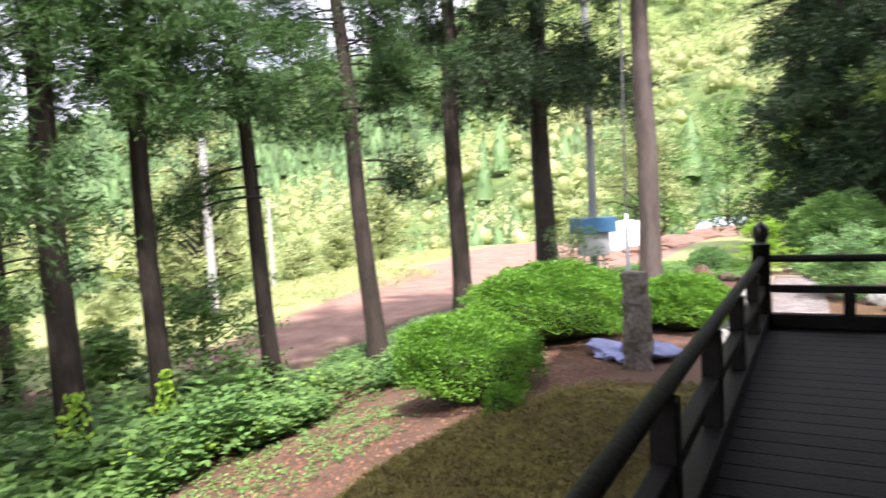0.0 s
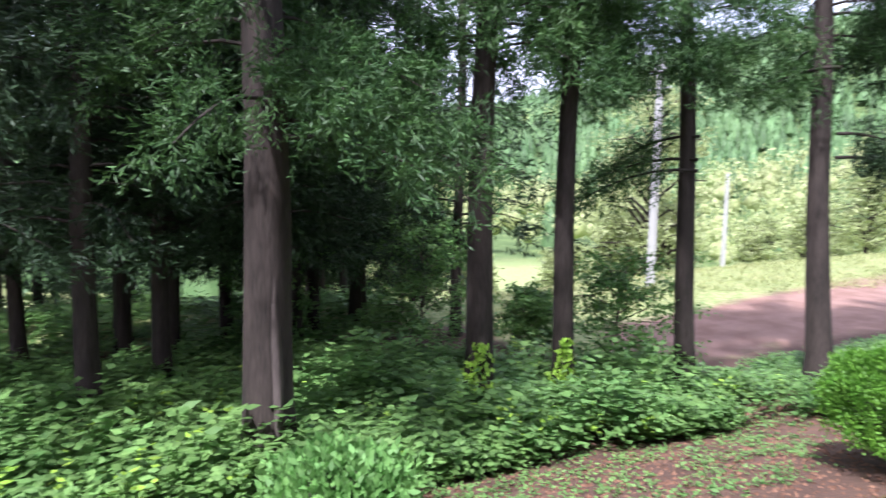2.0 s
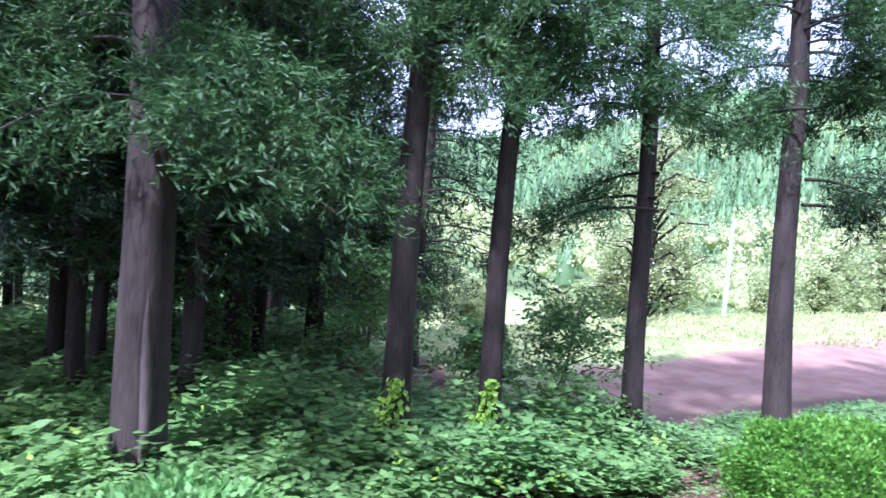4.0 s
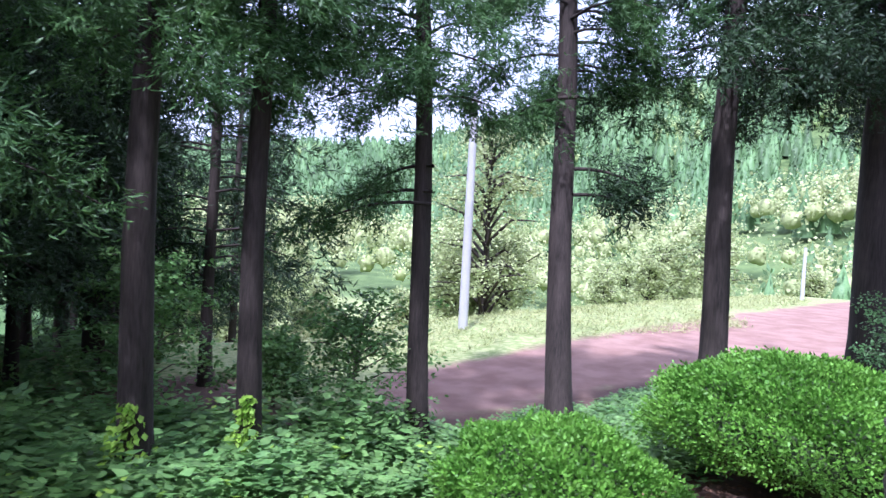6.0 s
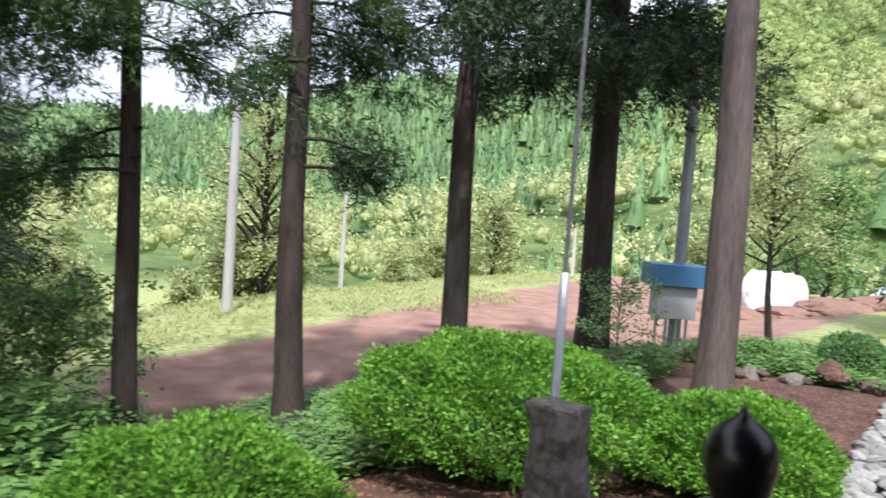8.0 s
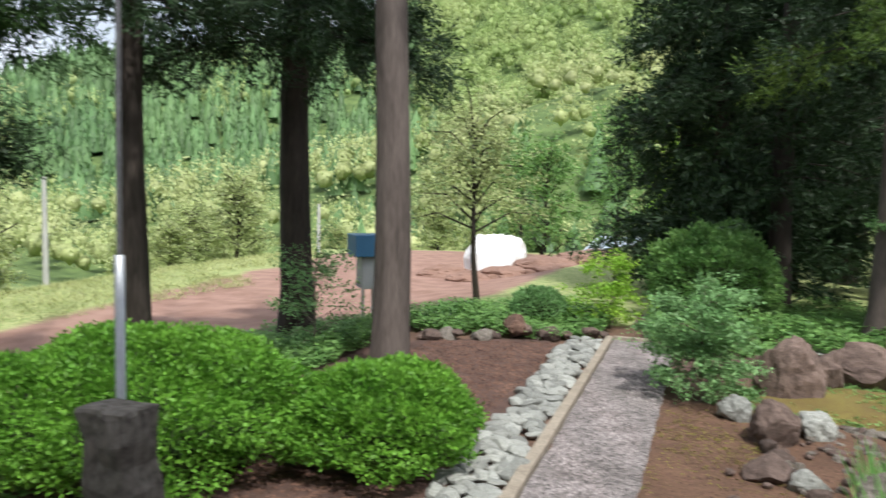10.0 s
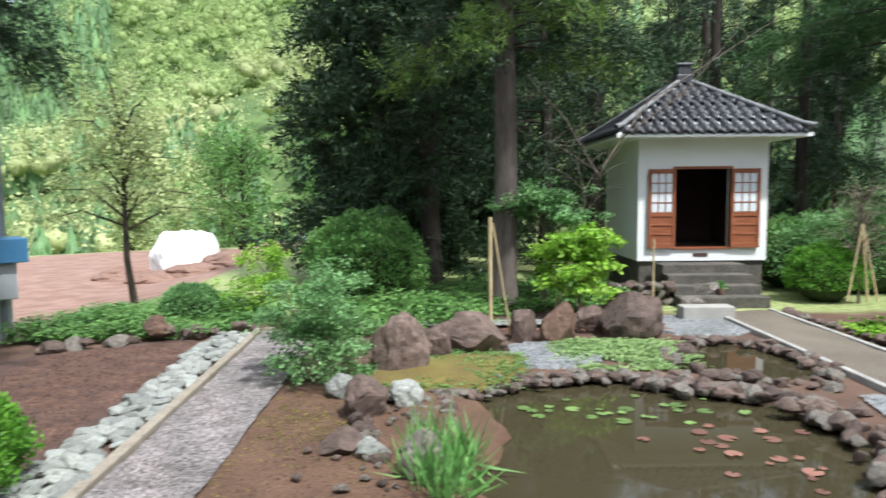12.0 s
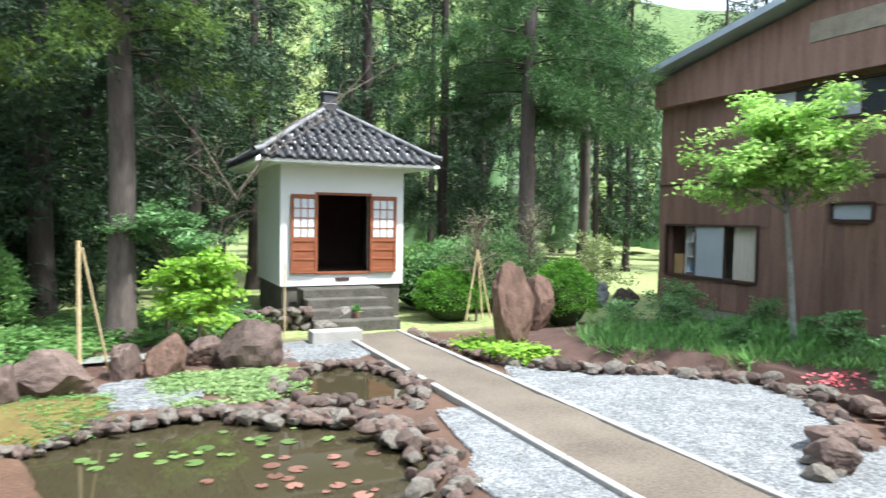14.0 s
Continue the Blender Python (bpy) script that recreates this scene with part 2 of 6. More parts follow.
# ---- mesh helpers ----
def raw(name, verts, faces, mat, smooth=False):
    """A mesh from numpy vertices and faces of equal size."""
    me = bpy.data.meshes.new(name)
    verts, faces = np.asarray(verts, dtype=np.float32), np.asarray(faces, dtype=np.int32)
    k = faces.shape[1]
    me.vertices.add(len(verts))
    me.vertices.foreach_set("co", verts.ravel())
    me.loops.add(faces.size)
    me.loops.foreach_set("vertex_index", faces.ravel())
    me.polygons.add(len(faces))
    me.polygons.foreach_set("loop_start", np.arange(0, faces.size, k, dtype=np.int32))
    if smooth:
        me.polygons.foreach_set("use_smooth", np.ones(len(faces), dtype=bool))
    me.materials.append(mat)
    me.update(calc_edges=True)
    return me


def link(name, me, parent=None, m=None, label="", kind=""):
    ob = new(name, me)
    if parent is not None:
        ob.parent = parent
    if m is not None:
        ob.matrix_basis = m
    return tagged(ob, label, kind=kind)


def part(name, bm, mat, parent=None, label="", smooth=False, m=None):
    me = bpy.data.meshes.new(name)
    bm.to_mesh(me)
    bm.free()
    if smooth:
        me.polygons.foreach_set("use_smooth", np.ones(len(me.polygons), dtype=bool))
    me.materials.append(mat)
    return link(name, me, parent, m, label)


def thing(name, label, category, m=None, group="", kind=""):
    ob = new(name)
    ob.empty_display_size = 0.2
    if m is not None:
        ob.matrix_basis = m
    return tagged(ob, label, category, group, kind)


def box(bm, x0, x1, y0, y1, z0, z1, bevel=0.0):
    m = Matrix.LocRotScale(((x0 + x1) / 2, (y0 + y1) / 2, (z0 + z1) / 2), None, (x1 - x0, y1 - y0, z1 - z0))
    got = bmesh.ops.create_cube(bm, size=1, matrix=m)["verts"]
    if bevel:
        edges = list({e for v in got for e in v.link_edges})
        bmesh.ops.bevel(bm, geom=edges, offset=bevel, segments=2, affect="EDGES", profile=0.5)
    return bm


def boxes(*args, bevel=0.0):
    bm = bmesh.new()
    for a in args:
        box(bm, *a, bevel=bevel)
    return bm


def tube(points, radii, sides=8, wobble=0.0, seed=0):
    """Vertices and quads of a tapered tube along points, with closed ends."""
    rs = np.random.RandomState(seed)
    P = np.asarray(points, float)
    T = np.gradient(P, axis=0)
    T /= np.linalg.norm(T, axis=1)[:, None] + 1e-9
    up = np.where(np.abs(T[:, 2:3]) > 0.9, np.array([[1.0, 0, 0]]), np.array([[0, 0, 1.0]]))
    A = np.cross(T, up)
    A /= np.linalg.norm(A, axis=1)[:, None]
    B = np.cross(T, A)
    th = np.linspace(0, 2 * np.pi, sides, endpoint=False)
    rr = np.asarray(radii)[:, None] * (1 + wobble * (rs.rand(1, sides) - 0.5) + 0.4 * wobble * (rs.rand(len(P), sides) - 0.5))
    V = P[:, None, :] + rr[..., None] * (np.cos(th)[None, :, None] * A[:, None, :] + np.sin(th)[None, :, None] * B[:, None, :])
    V = V.reshape(-1, 3)
    n = len(P)
    i, j = np.meshgrid(np.arange(n - 1), np.arange(sides), indexing="ij")
    F = np.stack([i * sides + j, i * sides + (j + 1) % sides, (i + 1) * sides + (j + 1) % sides, (i + 1) * sides + j], -1).reshape(-1, 4)
    c = len(V)
    V = np.vstack([V, P[:1], P[-1:]])
    return V, F


def tubes(list_of_tubes):
    Vs, Fs, k = [], [], 0
    for V, F in list_of_tubes:
        Vs.append(V)
        Fs.append(F + k)
        k += len(V)
    return np.vstack(Vs), np.vstack(Fs)


def unit(a):
    return a / (np.linalg.norm(a, axis=-1, keepdims=True) + 1e-9)


def kites(C, D, L, Wd, rs, flat=None):
    """Leaf-shaped folded quads at centres C along D. flat: blend of the face normal towards the vertical."""
    n = len(C)
    D = unit(D)
    rnd = rs.normal(size=(n, 3))
    if flat is not None:
        rnd = np.cross(D, np.array([0, 0, 1.0])) * flat + rnd * (1 - flat)
    S = unit(np.cross(D, np.cross(rnd, D)))
    Nn = np.cross(D, S)
    L, Wd = np.broadcast_to(L, n)[:, None], np.broadcast_to(Wd, n)[:, None]
    V = np.stack([C, C + D * L * 0.45 + S * Wd * 0.5 + Nn * L * 0.06, C + D * L, C + D * L * 0.45 - S * Wd * 0.5 + Nn * L * 0.06], 1).reshape(-1, 3)
    return V, np.arange(4 * n).reshape(n, 4)


# ---- lie of the land ----
def ramp(a, b, v):
    t = np.clip((v - a) / (b - a), 0, 1)
    return t * t * (3 - 2 * t)


def wave(x, y, s, seed=0.0):
    return (np.sin(x / s + seed) * np.cos(y / s * 1.3 + 1.7 * seed) + 0.5 * np.sin(x / s * 2.3 + y / s * 1.9 + seed * 2.1)) / 1.5


def land(x, y):
    x, y = np.asarray(x, float), np.asarray(y, float)
    start = -2.4 - 2.4 * ramp(8.5, 14, y) + 1.6 * ramp(19, 25, y)
    z = -1.25 * ramp(0, 1, (start - x) / 6.5) * (1 - 0.3 * ramp(12, 20, y))
    r, a = np.hypot(x, y), np.degrees(np.arctan2(-x, y))
    z = z - 0.02 * np.clip(r - 30, 0, 30) * ramp(0, 20, -x - 10)
    edge = -16.6 - 0.24 * np.clip(y - 18, 0, 60)
    z = z - 5.0 * ramp(2, 20, edge - x) * ramp(-20, 5, y) - 5.0 * ramp(50, 75, y) * ramp(-12, 0, -x)
    knots = [-180, -60, -30, -5, 0, 10, 20, 30, 40, 50, 60, 90, 130, 180]
    ridge = np.interp(a, knots, [4, 14, 17, 20, 20, 19.5, 16.5, 12.6, 11.0, 9.2, 6.3, 4, 4, 4])
    spur = np.interp(a, knots, [0, 4, 6, 9, 9, 8, 5.5, 3, 0.6, -1.0, -1.8, -3, 0, 0])
    w = 1 + 0.05 * wave(x, y, 37.0)
    hs = (150 * np.tan(np.radians(spur)) + 2.5 + 7.5) * ramp(70, 150, r) * (1 - 0.5 * ramp(150, 200, r))
    hm = 430 * np.tan(np.radians(ridge)) * ramp(175, 430, r) * w
    up = np.where(r > 65, np.maximum(hs, hm), 0)
    far = ramp(0, 40, np.maximum(y - 35, -x - 35)) * ramp(60, 110, r)
    z = z + up * np.clip(far, 0, 1) * (1 - 0.5 * ramp(450, 1500, r))
    return z + 0.03 * wave(x, y, 0.9) * ramp(3, 5, -x)


def at(x, y):
    return float(land(x, y))


def axis(lo, hi, step, grow, end):
    a = list(np.arange(lo, hi + 1e-6, step))
    s = step
    while a[-1] < end:
        s *= grow
        a.append(a[-1] + s)
    s = step
    while a[0] > -end:
        s *= grow
        a.insert(0, a[0] - s)
    return np.array(a)


def inside_road(x, y):
    """Positive on the bare earth of the road and yard."""
    left = -14.6 - 0.10 * np.clip(y - 11, 0, 8) - 0.24 * np.clip(y - 18, 0, 60) + 3.2 * ramp(12.5, 9.5, y)
    right = -11.2 + 0.25 * np.clip(y - 16, 0, 9) + 3.6 * ramp(20, 26, y)
    return np.minimum(np.minimum(x - left, right - x), np.minimum(y - 9.0, 50 - y))


xs, ys = axis(-24, 20, 0.35, 1.10, 2600), axis(2, 40, 0.35, 1.10, 2600)
GX, GY = np.meshgrid(xs, ys, indexing="ij")
GZ = land(GX, GY)
# pond basin
POND = [(2.2, 13.0), (2.15, 14.3), (2.2, 15.2), (3.0, 15.9), (4.1, 16.35), (5.2, 15.95), (6.1, 15.3), (6.5, 14.2), (6.1, 13.0), (5.6, 12.0), (5.0, 11.2), (3.2, 11.2), (2.4, 12.0)]


def in_ring(x, y, ring, grow=0.0):
    """Signed: positive inside the ring, roughly in metres."""
    ring = np.array(ring)
    c = ring.mean(0)
    ang = np.arctan2(ring[:, 1] - c[1], ring[:, 0] - c[0])
    rad = np.hypot(ring[:, 0] - c[0], ring[:, 1] - c[1])
    o = np.argsort(ang)
    a2, r2 = np.concatenate([ang[o] - 2 * np.pi, ang[o], ang[o] + 2 * np.pi]), np.tile(rad[o], 3)
    return np.interp(np.arctan2(y - c[1], x - c[0]), a2, r2) + grow - np.hypot(x - c[0], y - c[1])


GZ = GZ - 0.55 * ramp(0.0, 0.5, in_ring(GX, GY, POND, 0.15))
BACKPOND = [(5.7, 17.1), (6.3, 18.1), (7.1, 17.9), (7.35, 17.0), (6.9, 16.1), (6.0, 16.4)]
GZ = GZ - 0.4 * ramp(0.0, 0.35, in_ring(GX, GY, BACKPOND, 0.1))
nx, ny = GX.shape
ii, jj = np.meshgrid(np.arange(nx - 1), np.arange(ny - 1), indexing="ij")
quads = np.stack([ii * ny + jj, (ii + 1) * ny + jj, (ii + 1) * ny + jj + 1, ii * ny + jj + 1], -1).reshape(-1, 4)
GROUND = material("earth_and_grass", (0.075, 0.043, 0.03), (0.155, 0.092, 0.064), 1.3, 0.95, 0.8, 30.0)
ground_mesh = raw("ground", np.stack([GX, GY, GZ], -1).reshape(-1, 3), quads, GROUND, True)
road_at = ground_mesh.attributes.new("road", "FLOAT", "POINT")
road_at.data.foreach_set("value", np.clip(inside_road(GX, GY), -3, 3).ravel().astype(np.float32))
grass_at = ground_mesh.attributes.new("grass", "FLOAT", "POINT")
grassy = np.maximum(ramp(-10, -13, GX) * ramp(8, 10, GY), np.maximum(ramp(20, 22, GY), ramp(14, 18, GX)))
grassy = np.maximum(grassy, ramp(-15, -17, GX)) * (1 - ramp(0.5, 1.5, in_ring(GX, GY, POND, 3)))
grass_at.data.foreach_set("value", grassy.ravel().astype(np.float32))
hill_at = ground_mesh.attributes.new("hill", "FLOAT", "POINT")
hill_at.data.foreach_set("value", ramp(60, 95, np.hypot(GX, GY)).ravel().astype(np.float32))
tagged(new("ground", ground_mesh), "bare brown earth with grass under trees and hills", "ground", kind="structure")


def layer(mat, attribute, c1, c2, lo, hi, scale, fine):
    """Lay a second surface over a ground material where the attribute says so, with a ragged edge."""
    t = mat.node_tree
    b = t.nodes["Principled BSDF"]
    old = b.inputs["Base Color"].links[0].from_socket
    at_n = t.nodes.new("ShaderNodeAttribute")
    at_n.attribute_name = attribute
    n1 = t.nodes.new("ShaderNodeTexNoise")
    n1.inputs["Scale"].default_value, n1.inputs["Detail"].default_value = scale, 8
    n2 = t.nodes.new("ShaderNodeTexNoise")
    n2.inputs["Scale"].default_value, n2.inputs["Detail"].default_value = fine, 5
    co = t.nodes.new("ShaderNodeTexCoord")
    t.links.new(co.outputs["Object"], n1.inputs["Vector"])
    t.links.new(co.outputs["Object"], n2.inputs["Vector"])
    ad = t.nodes.new("ShaderNodeMath")
    ad.operation = "MULTIPLY_ADD"
    ad.inputs[1].default_value, = (hi - lo) * 2.0,
    t.links.new(n1.outputs[0], ad.inputs[0])
    t.links.new(at_n.outputs["Fac"], ad.inputs[2])
    mr = t.nodes.new("ShaderNodeMapRange")
    mr.inputs[1].default_value, mr.inputs[2].default_value = lo + (hi - lo), hi + (hi - lo)
    t.links.new(ad.outputs[0], mr.inputs[0])
    cm = t.nodes.new("ShaderNodeMix")
    cm.data_type = "RGBA"
    cm.inputs[6].default_value, cm.inputs[7].default_value = (*c1, 1), (*c2, 1)
    st = t.nodes.new("ShaderNodeMapRange")
    st.inputs[1].default_value, st.inputs[2].default_value = 0.35, 0.65
    t.links.new(n2.outputs[0], st.inputs[0])
    t.links.new(st.outputs[0], cm.inputs[0])
    mx = t.nodes.new("ShaderNodeMix")
    mx.data_type = "RGBA"
    t.links.new(mr.outputs[0], mx.inputs[0])
    t.links.new(old, mx.inputs[6])
    t.links.new(cm.outputs[2], mx.inputs[7])
    t.links.new(mx.outputs[2], b.inputs["Base Color"])


layer(GROUND, "grass", (0.18, 0.24, 0.07), (0.36, 0.38, 0.17), 0.3, 0.7, 1.2, 6.0)
# Dark forest floor; also stands for shadow between the far crowns.
layer(GROUND, "hill", (0.06, 0.10, 0.03), (0.13, 0.19, 0.06), 0.3, 0.7, 0.2, 0.4)
layer(GROUND, "road", (0.22, 0.125, 0.095), (0.31, 0.19, 0.15), -0.3, 0.3, 0.8, 1.5)


# ---- veranda of the temple ----
DECK = 1.05
floor = thing("floor", "dark worn wooden veranda floor", "floor", kind="structure")
plank = boxes((-1.2, 1.2, -0.098, 0.098, -0.04, 0), bevel=0.006)
plank_mesh = bpy.data.meshes.new("plank")
plank.to_mesh(plank_mesh)
plank.free()
plank_mesh.materials.append(DARKWOOD)
for k in range(67):
    link("plank", plank_mesh, floor, pose(0.58, -5.9 + 0.2 * k, DECK))
long_plank = bpy.data.meshes.new("plank_long")
plank = boxes((-0.098, 0.098, -1.19, 1.19, -0.04, 0), bevel=0.006)
plank.to_mesh(long_plank)
plank.free()
long_plank.materials.append(DARKWOOD)
for k in range(52):
    link("plank", long_plank, floor, pose(1.9 + 0.2 * k, 6.3, DECK - 0.001))
part("deck_frame", boxes((-0.6, -0.45, -6, 7.46, 0.75, 1.0), (-0.44, 12.3, 7.3, 7.46, 0.75, 1.0)), DARKWOOD, floor)
for px_, py_ in [(-0.52, -4), (-0.52, -1), (-0.52, 2), (-0.52, 5), (-0.5, 7.36), (3, 7.36), (6, 7.36), (9, 7.36), (12, 7.36)]:
    part("deck_post", boxes((px_ - 0.08, px_ + 0.08, py_ - 0.08, py_ + 0.08, at(px_, py_) - 0.1, 0.75), bevel=0.01), DARKWOOD, floor)
# Walls, eaves and roof below are out of view, added to shade the deck.
for nm, dims in (("wall_east", (1.8, 1.95, -6, 5.0, 0, 5.0)), ("wall_north", (1.95, 12.3, 4.98, 5.1, 0, 5.0)), ("wall_end", (12.3, 12.42, 4.98, 7.5, 1.05, 5.0))):
    tagged(part(nm, boxes(dims), DARKWOOD), "unseen dark wooden temple wall behind the veranda, added for shade", "wall", kind="structure")
roof_bm = boxes((-1.5, 13.5, -7, 8.0, 5.05, 5.2))
tagged(part("ceiling", roof_bm, DARKWOOD), "unseen dark boarded eaves above the veranda, added for shade", "ceiling", kind="structure")
roof_top = bmesh.new()
rv = [roof_top.verts.new(v) for v in ((-1.6, -7.1, 5.204), (13.6, -7.1, 5.204), (13.6, 8.1, 5.204), (-1.6, 8.1, 5.204), (3.5, -2, 8.6), (8.5, -2, 8.6), (8.5, 2.5, 8.6), (3.5, 2.5, 8.6))]
for f in ((0, 1, 5, 4), (1, 2, 6, 5), (2, 3, 7, 6), (3, 0, 4, 7), (4, 5, 6, 7)):
    roof_top.faces.new([rv[i] for i in f])
tagged(part("roof", roof_top, ROOFTILE), "unseen dark tiled temple roof above the veranda, added for shade", "roof", kind="structure")


def round_bar(name, p, q, r, mat, parent, sides=12, label=""):
    V, F = tube([p, tuple((np.array(p) + np.array(q)) / 2), q], [r, r, r], sides)
    return link(name, raw(name, V, F, mat, True), parent, None, label)


rail = thing("veranda_railing", "dark wooden railing with black onion finial round the veranda", "railing")
RX, RY = -0.5, 7.37
round_bar("top_rail", (RX, -6, 1.73), (RX, RY, 1.73), 0.036, DARKWOOD, rail)
round_bar("top_rail", (RX, RY, 1.73), (12.2, RY, 1.73), 0.036, DARKWOOD, rail)
part("middle_rail", boxes((RX - 0.04, RX + 0.04, -6, RY - 0.08, 1.40, 1.47), bevel=0.008), DARKWOOD, rail)
part("middle_rail", boxes((RX + 0.08, 12.2, RY - 0.04, RY + 0.04, 1.40, 1.47), bevel=0.008), DARKWOOD, rail)
part("bottom_rail", boxes((RX - 0.06, RX + 0.06, -6, RY - 0.08, 1.055, 1.19), bevel=0.008), DARKWOOD, rail)
part("bottom_rail", boxes((RX + 0.08, 12.2, RY - 0.06, RY + 0.06, 1.055, 1.19), bevel=0.008), DARKWOOD, rail)
for k in range(10):
    y = RY - 1.05 - 1.28 * k
    part("strut", boxes((RX - 0.05, RX + 0.05, y - 0.05, y + 0.05, 1.19, 1.70), bevel=0.006), DARKWOOD, rail)
for k in range(9):
    x = RX + 0.75 + 1.28 * k
    part("strut", boxes((x - 0.05, x + 0.05, RY - 0.05, RY + 0.05, 1.19, 1.40), bevel=0.006), DARKWOOD, rail)
zs = [1.05, 1.84, 1.845, 1.875, 1.88, 1.90, 1.91, 1.94, 1.98, 2.015, 2.045, 2.065, 2.08, 2.09, 2.105, 2.125]
rs_ = [0.085, 0.085, 0.092, 0.092, 0.06, 0.052, 0.056, 0.070, 0.078, 0.079, 0.070, 0.055, 0.036, 0.020, 0.009, 0.001]
V, F = tube([(RX, RY, z) for z in zs[:4]], rs_[:4], 20)
link("post", raw("post", V, F, DARKWOOD, True), rail)
V, F = tube([(RX, RY, z) for z in zs[3:]], rs_[3:], 24)
link("finial", raw("finial", V, F, BLACKMETAL, True), rail, None, "glossy black onion-shaped finial")


# ---- surfaces laid on the garden ----
def sheet(name, label, category, ring, z, mat, step=0.25, height=None, skirt=0.0, soft=0.25):
    """A ground sheet inside a ring, ragged at its edge, laid a little above the land."""
    ring = np.array(ring)
    c = ring.mean(0)
    n, m = 72, 26
    th = np.linspace(-np.pi, np.pi, n, endpoint=False)
    ang = np.arctan2(ring[:, 1] - c[1], ring[:, 0] - c[0])
    rad = np.hypot(ring[:, 0] - c[0], ring[:, 1] - c[1])
    o = np.argsort(ang)
    a2, r2 = np.concatenate([ang[o] - 2 * np.pi, ang[o], ang[o] + 2 * np.pi]), np.tile(rad[o], 3)
    R0 = np.interp(th, a2, r2) + 0.04 * np.sin(th * 17) + 0.03 * np.sin(th * 29 + 1)
    fr = np.linspace(0, 1, m)
    X = c[0] + fr[:, None] * R0[None] * np.cos(th)[None]
    Y = c[1] + fr[:, None] * R0[None] * np.sin(th)[None]
    Z = land(X, Y) + z
    if height is not None:
        Z = Z + height * (1 - ramp(0.55, 1.0, np.broadcast_to(fr[:, None], X.shape))) + 0.03 * wave(X, Y, 0.4)
    Z[-1] -= 0.12
    Vv = np.stack([X, Y, Z], -1).reshape(-1, 3)
    i, j = np.meshgrid(np.arange(m - 1), np.arange(n), indexing="ij")
    Ff = np.stack([i * n + j, (i + 1) * n + j, (i + 1) * n + (j + 1) % n, i * n + (j + 1) % n], -1).reshape(-1, 4)
    return tagged(new(name, raw(name, Vv, Ff, mat, True)), label, category, kind="structure")


def strip(name, label, x0, x1, y0, y1, z, mat, category="path", skew=0.0):
    n = max(3, int((y1 - y0) / 0.3))
    yy = np.linspace(y0, y1, n)
    V = []
    for y in yy:
        for q in (0, 0.25, 0.5, 0.75, 1):
            x = x0 + (x1 - x0) * q + skew * (y1 - y) * (1 - 0.55 * q)
            V.append((x + 0.012 * math.sin(y * 9 + q * 5), y, z + 0.012 * math.sin(y * 3.1 + q * 7)))
    F = [(i * 5 + k, i * 5 + k + 1, i * 5 + k + 6, i * 5 + k + 5) for i in range(n - 1) for k in range(4)]
    return tagged(new(name, raw(name, V, F, mat, True)), label, category, kind="structure")


strip("gravel_path", "grey-pink gravel garden path with timber edging", -1.0, 0.06, 8.2, 19.3, 0.06, GRAVEL, skew=0.039)
strip("earth_path", "straight beige earth path to the pavilion", 7.72, 8.82, 8.0, 20.9, 0.065, SANDPATH)
sheet("mulch_bed", "dark red-brown mulch bed beside the path", "bed", [(-1.7, 11), (-1.75, 14), (-1.85, 17), (-1.9, 19), (-3, 18.6), (-4.2, 17.6), (-4.4, 14), (-3.6, 11), (-2.4, 10.4)], 0.03, SOIL)
sheet("red_earth", "bare red-brown earth between path and pond", "ground", [(0.1, 9), (0.1, 12), (0.1, 15.4), (0.5, 16.0), (1.6, 16.2), (2.4, 15.5), (2.2, 13), (2.4, 10)], 0.03, REDSOIL)
sheet("mossy_bank", "green-brown moss between rocks by the pond", "moss", [(0.9, 15.6), (1.2, 16.8), (2.6, 17.5), (3.4, 17.3), (3.2, 16.3), (2.2, 15.6)], 0.05, MOSS, height=0.06)
sheet("moss_mound", "low olive-brown moss mound under the veranda", "moss", [(-2.6, 1.0), (-3.6, 4.0), (-3.7, 6.0), (-3.4, 7.3), (-2.6, 8.4), (-1.4, 8.8), (-0.6, 7.9), (-0.4, 3), (-1, 0)], 0.02, MOSS, height=0.22)
sheet("white_gravel", "raked pale grey gravel between path and pond", "gravel", [(7.7, 8.2), (7.7, 12), (7.68, 15.2), (7.2, 15.2), (6.95, 13.6), (6.6, 12.4), (6.2, 10.5), (6.2, 8.4)], 0.035, WHITEGRAVEL)
sheet("white_gravel", "pale grey gravel pool ringed with brown rocks", "gravel", [(8.95, 8.6), (8.95, 12), (8.95, 16.2), (9.5, 17.4), (10.4, 16.1), (11.6, 15.6), (12.3, 14.3), (11.9, 13.2), (11.2, 12.2), (10.6, 10.4), (10.2, 8.8)], 0.04, WHITEGRAVEL)
sheet("ground_cover_gravel", "small grey gravel patch behind the pond", "gravel", [(3.3, 16.8), (3.4, 18.2), (4.4, 18.0), (4.4, 16.9)], 0.05, WHITEGRAVEL)
sheet("paving", "grey gravel strip before the stone block", "gravel", [(5.9, 19.4), (6.0, 20.3), (7.6, 20.1), (7.6, 19.0)], 0.04, WHITEGRAVEL)
sheet("planting_bed", "raised dark soil bed before the house", "bed", [(10.4, 17.6), (10.0, 19.5), (12.5, 20.6), (16.6, 20.6), (16.7, 14.0), (14, 11.6), (12.6, 13), (12.8, 15.2), (11.6, 16.4)], 0.03, SOIL, height=0.22)
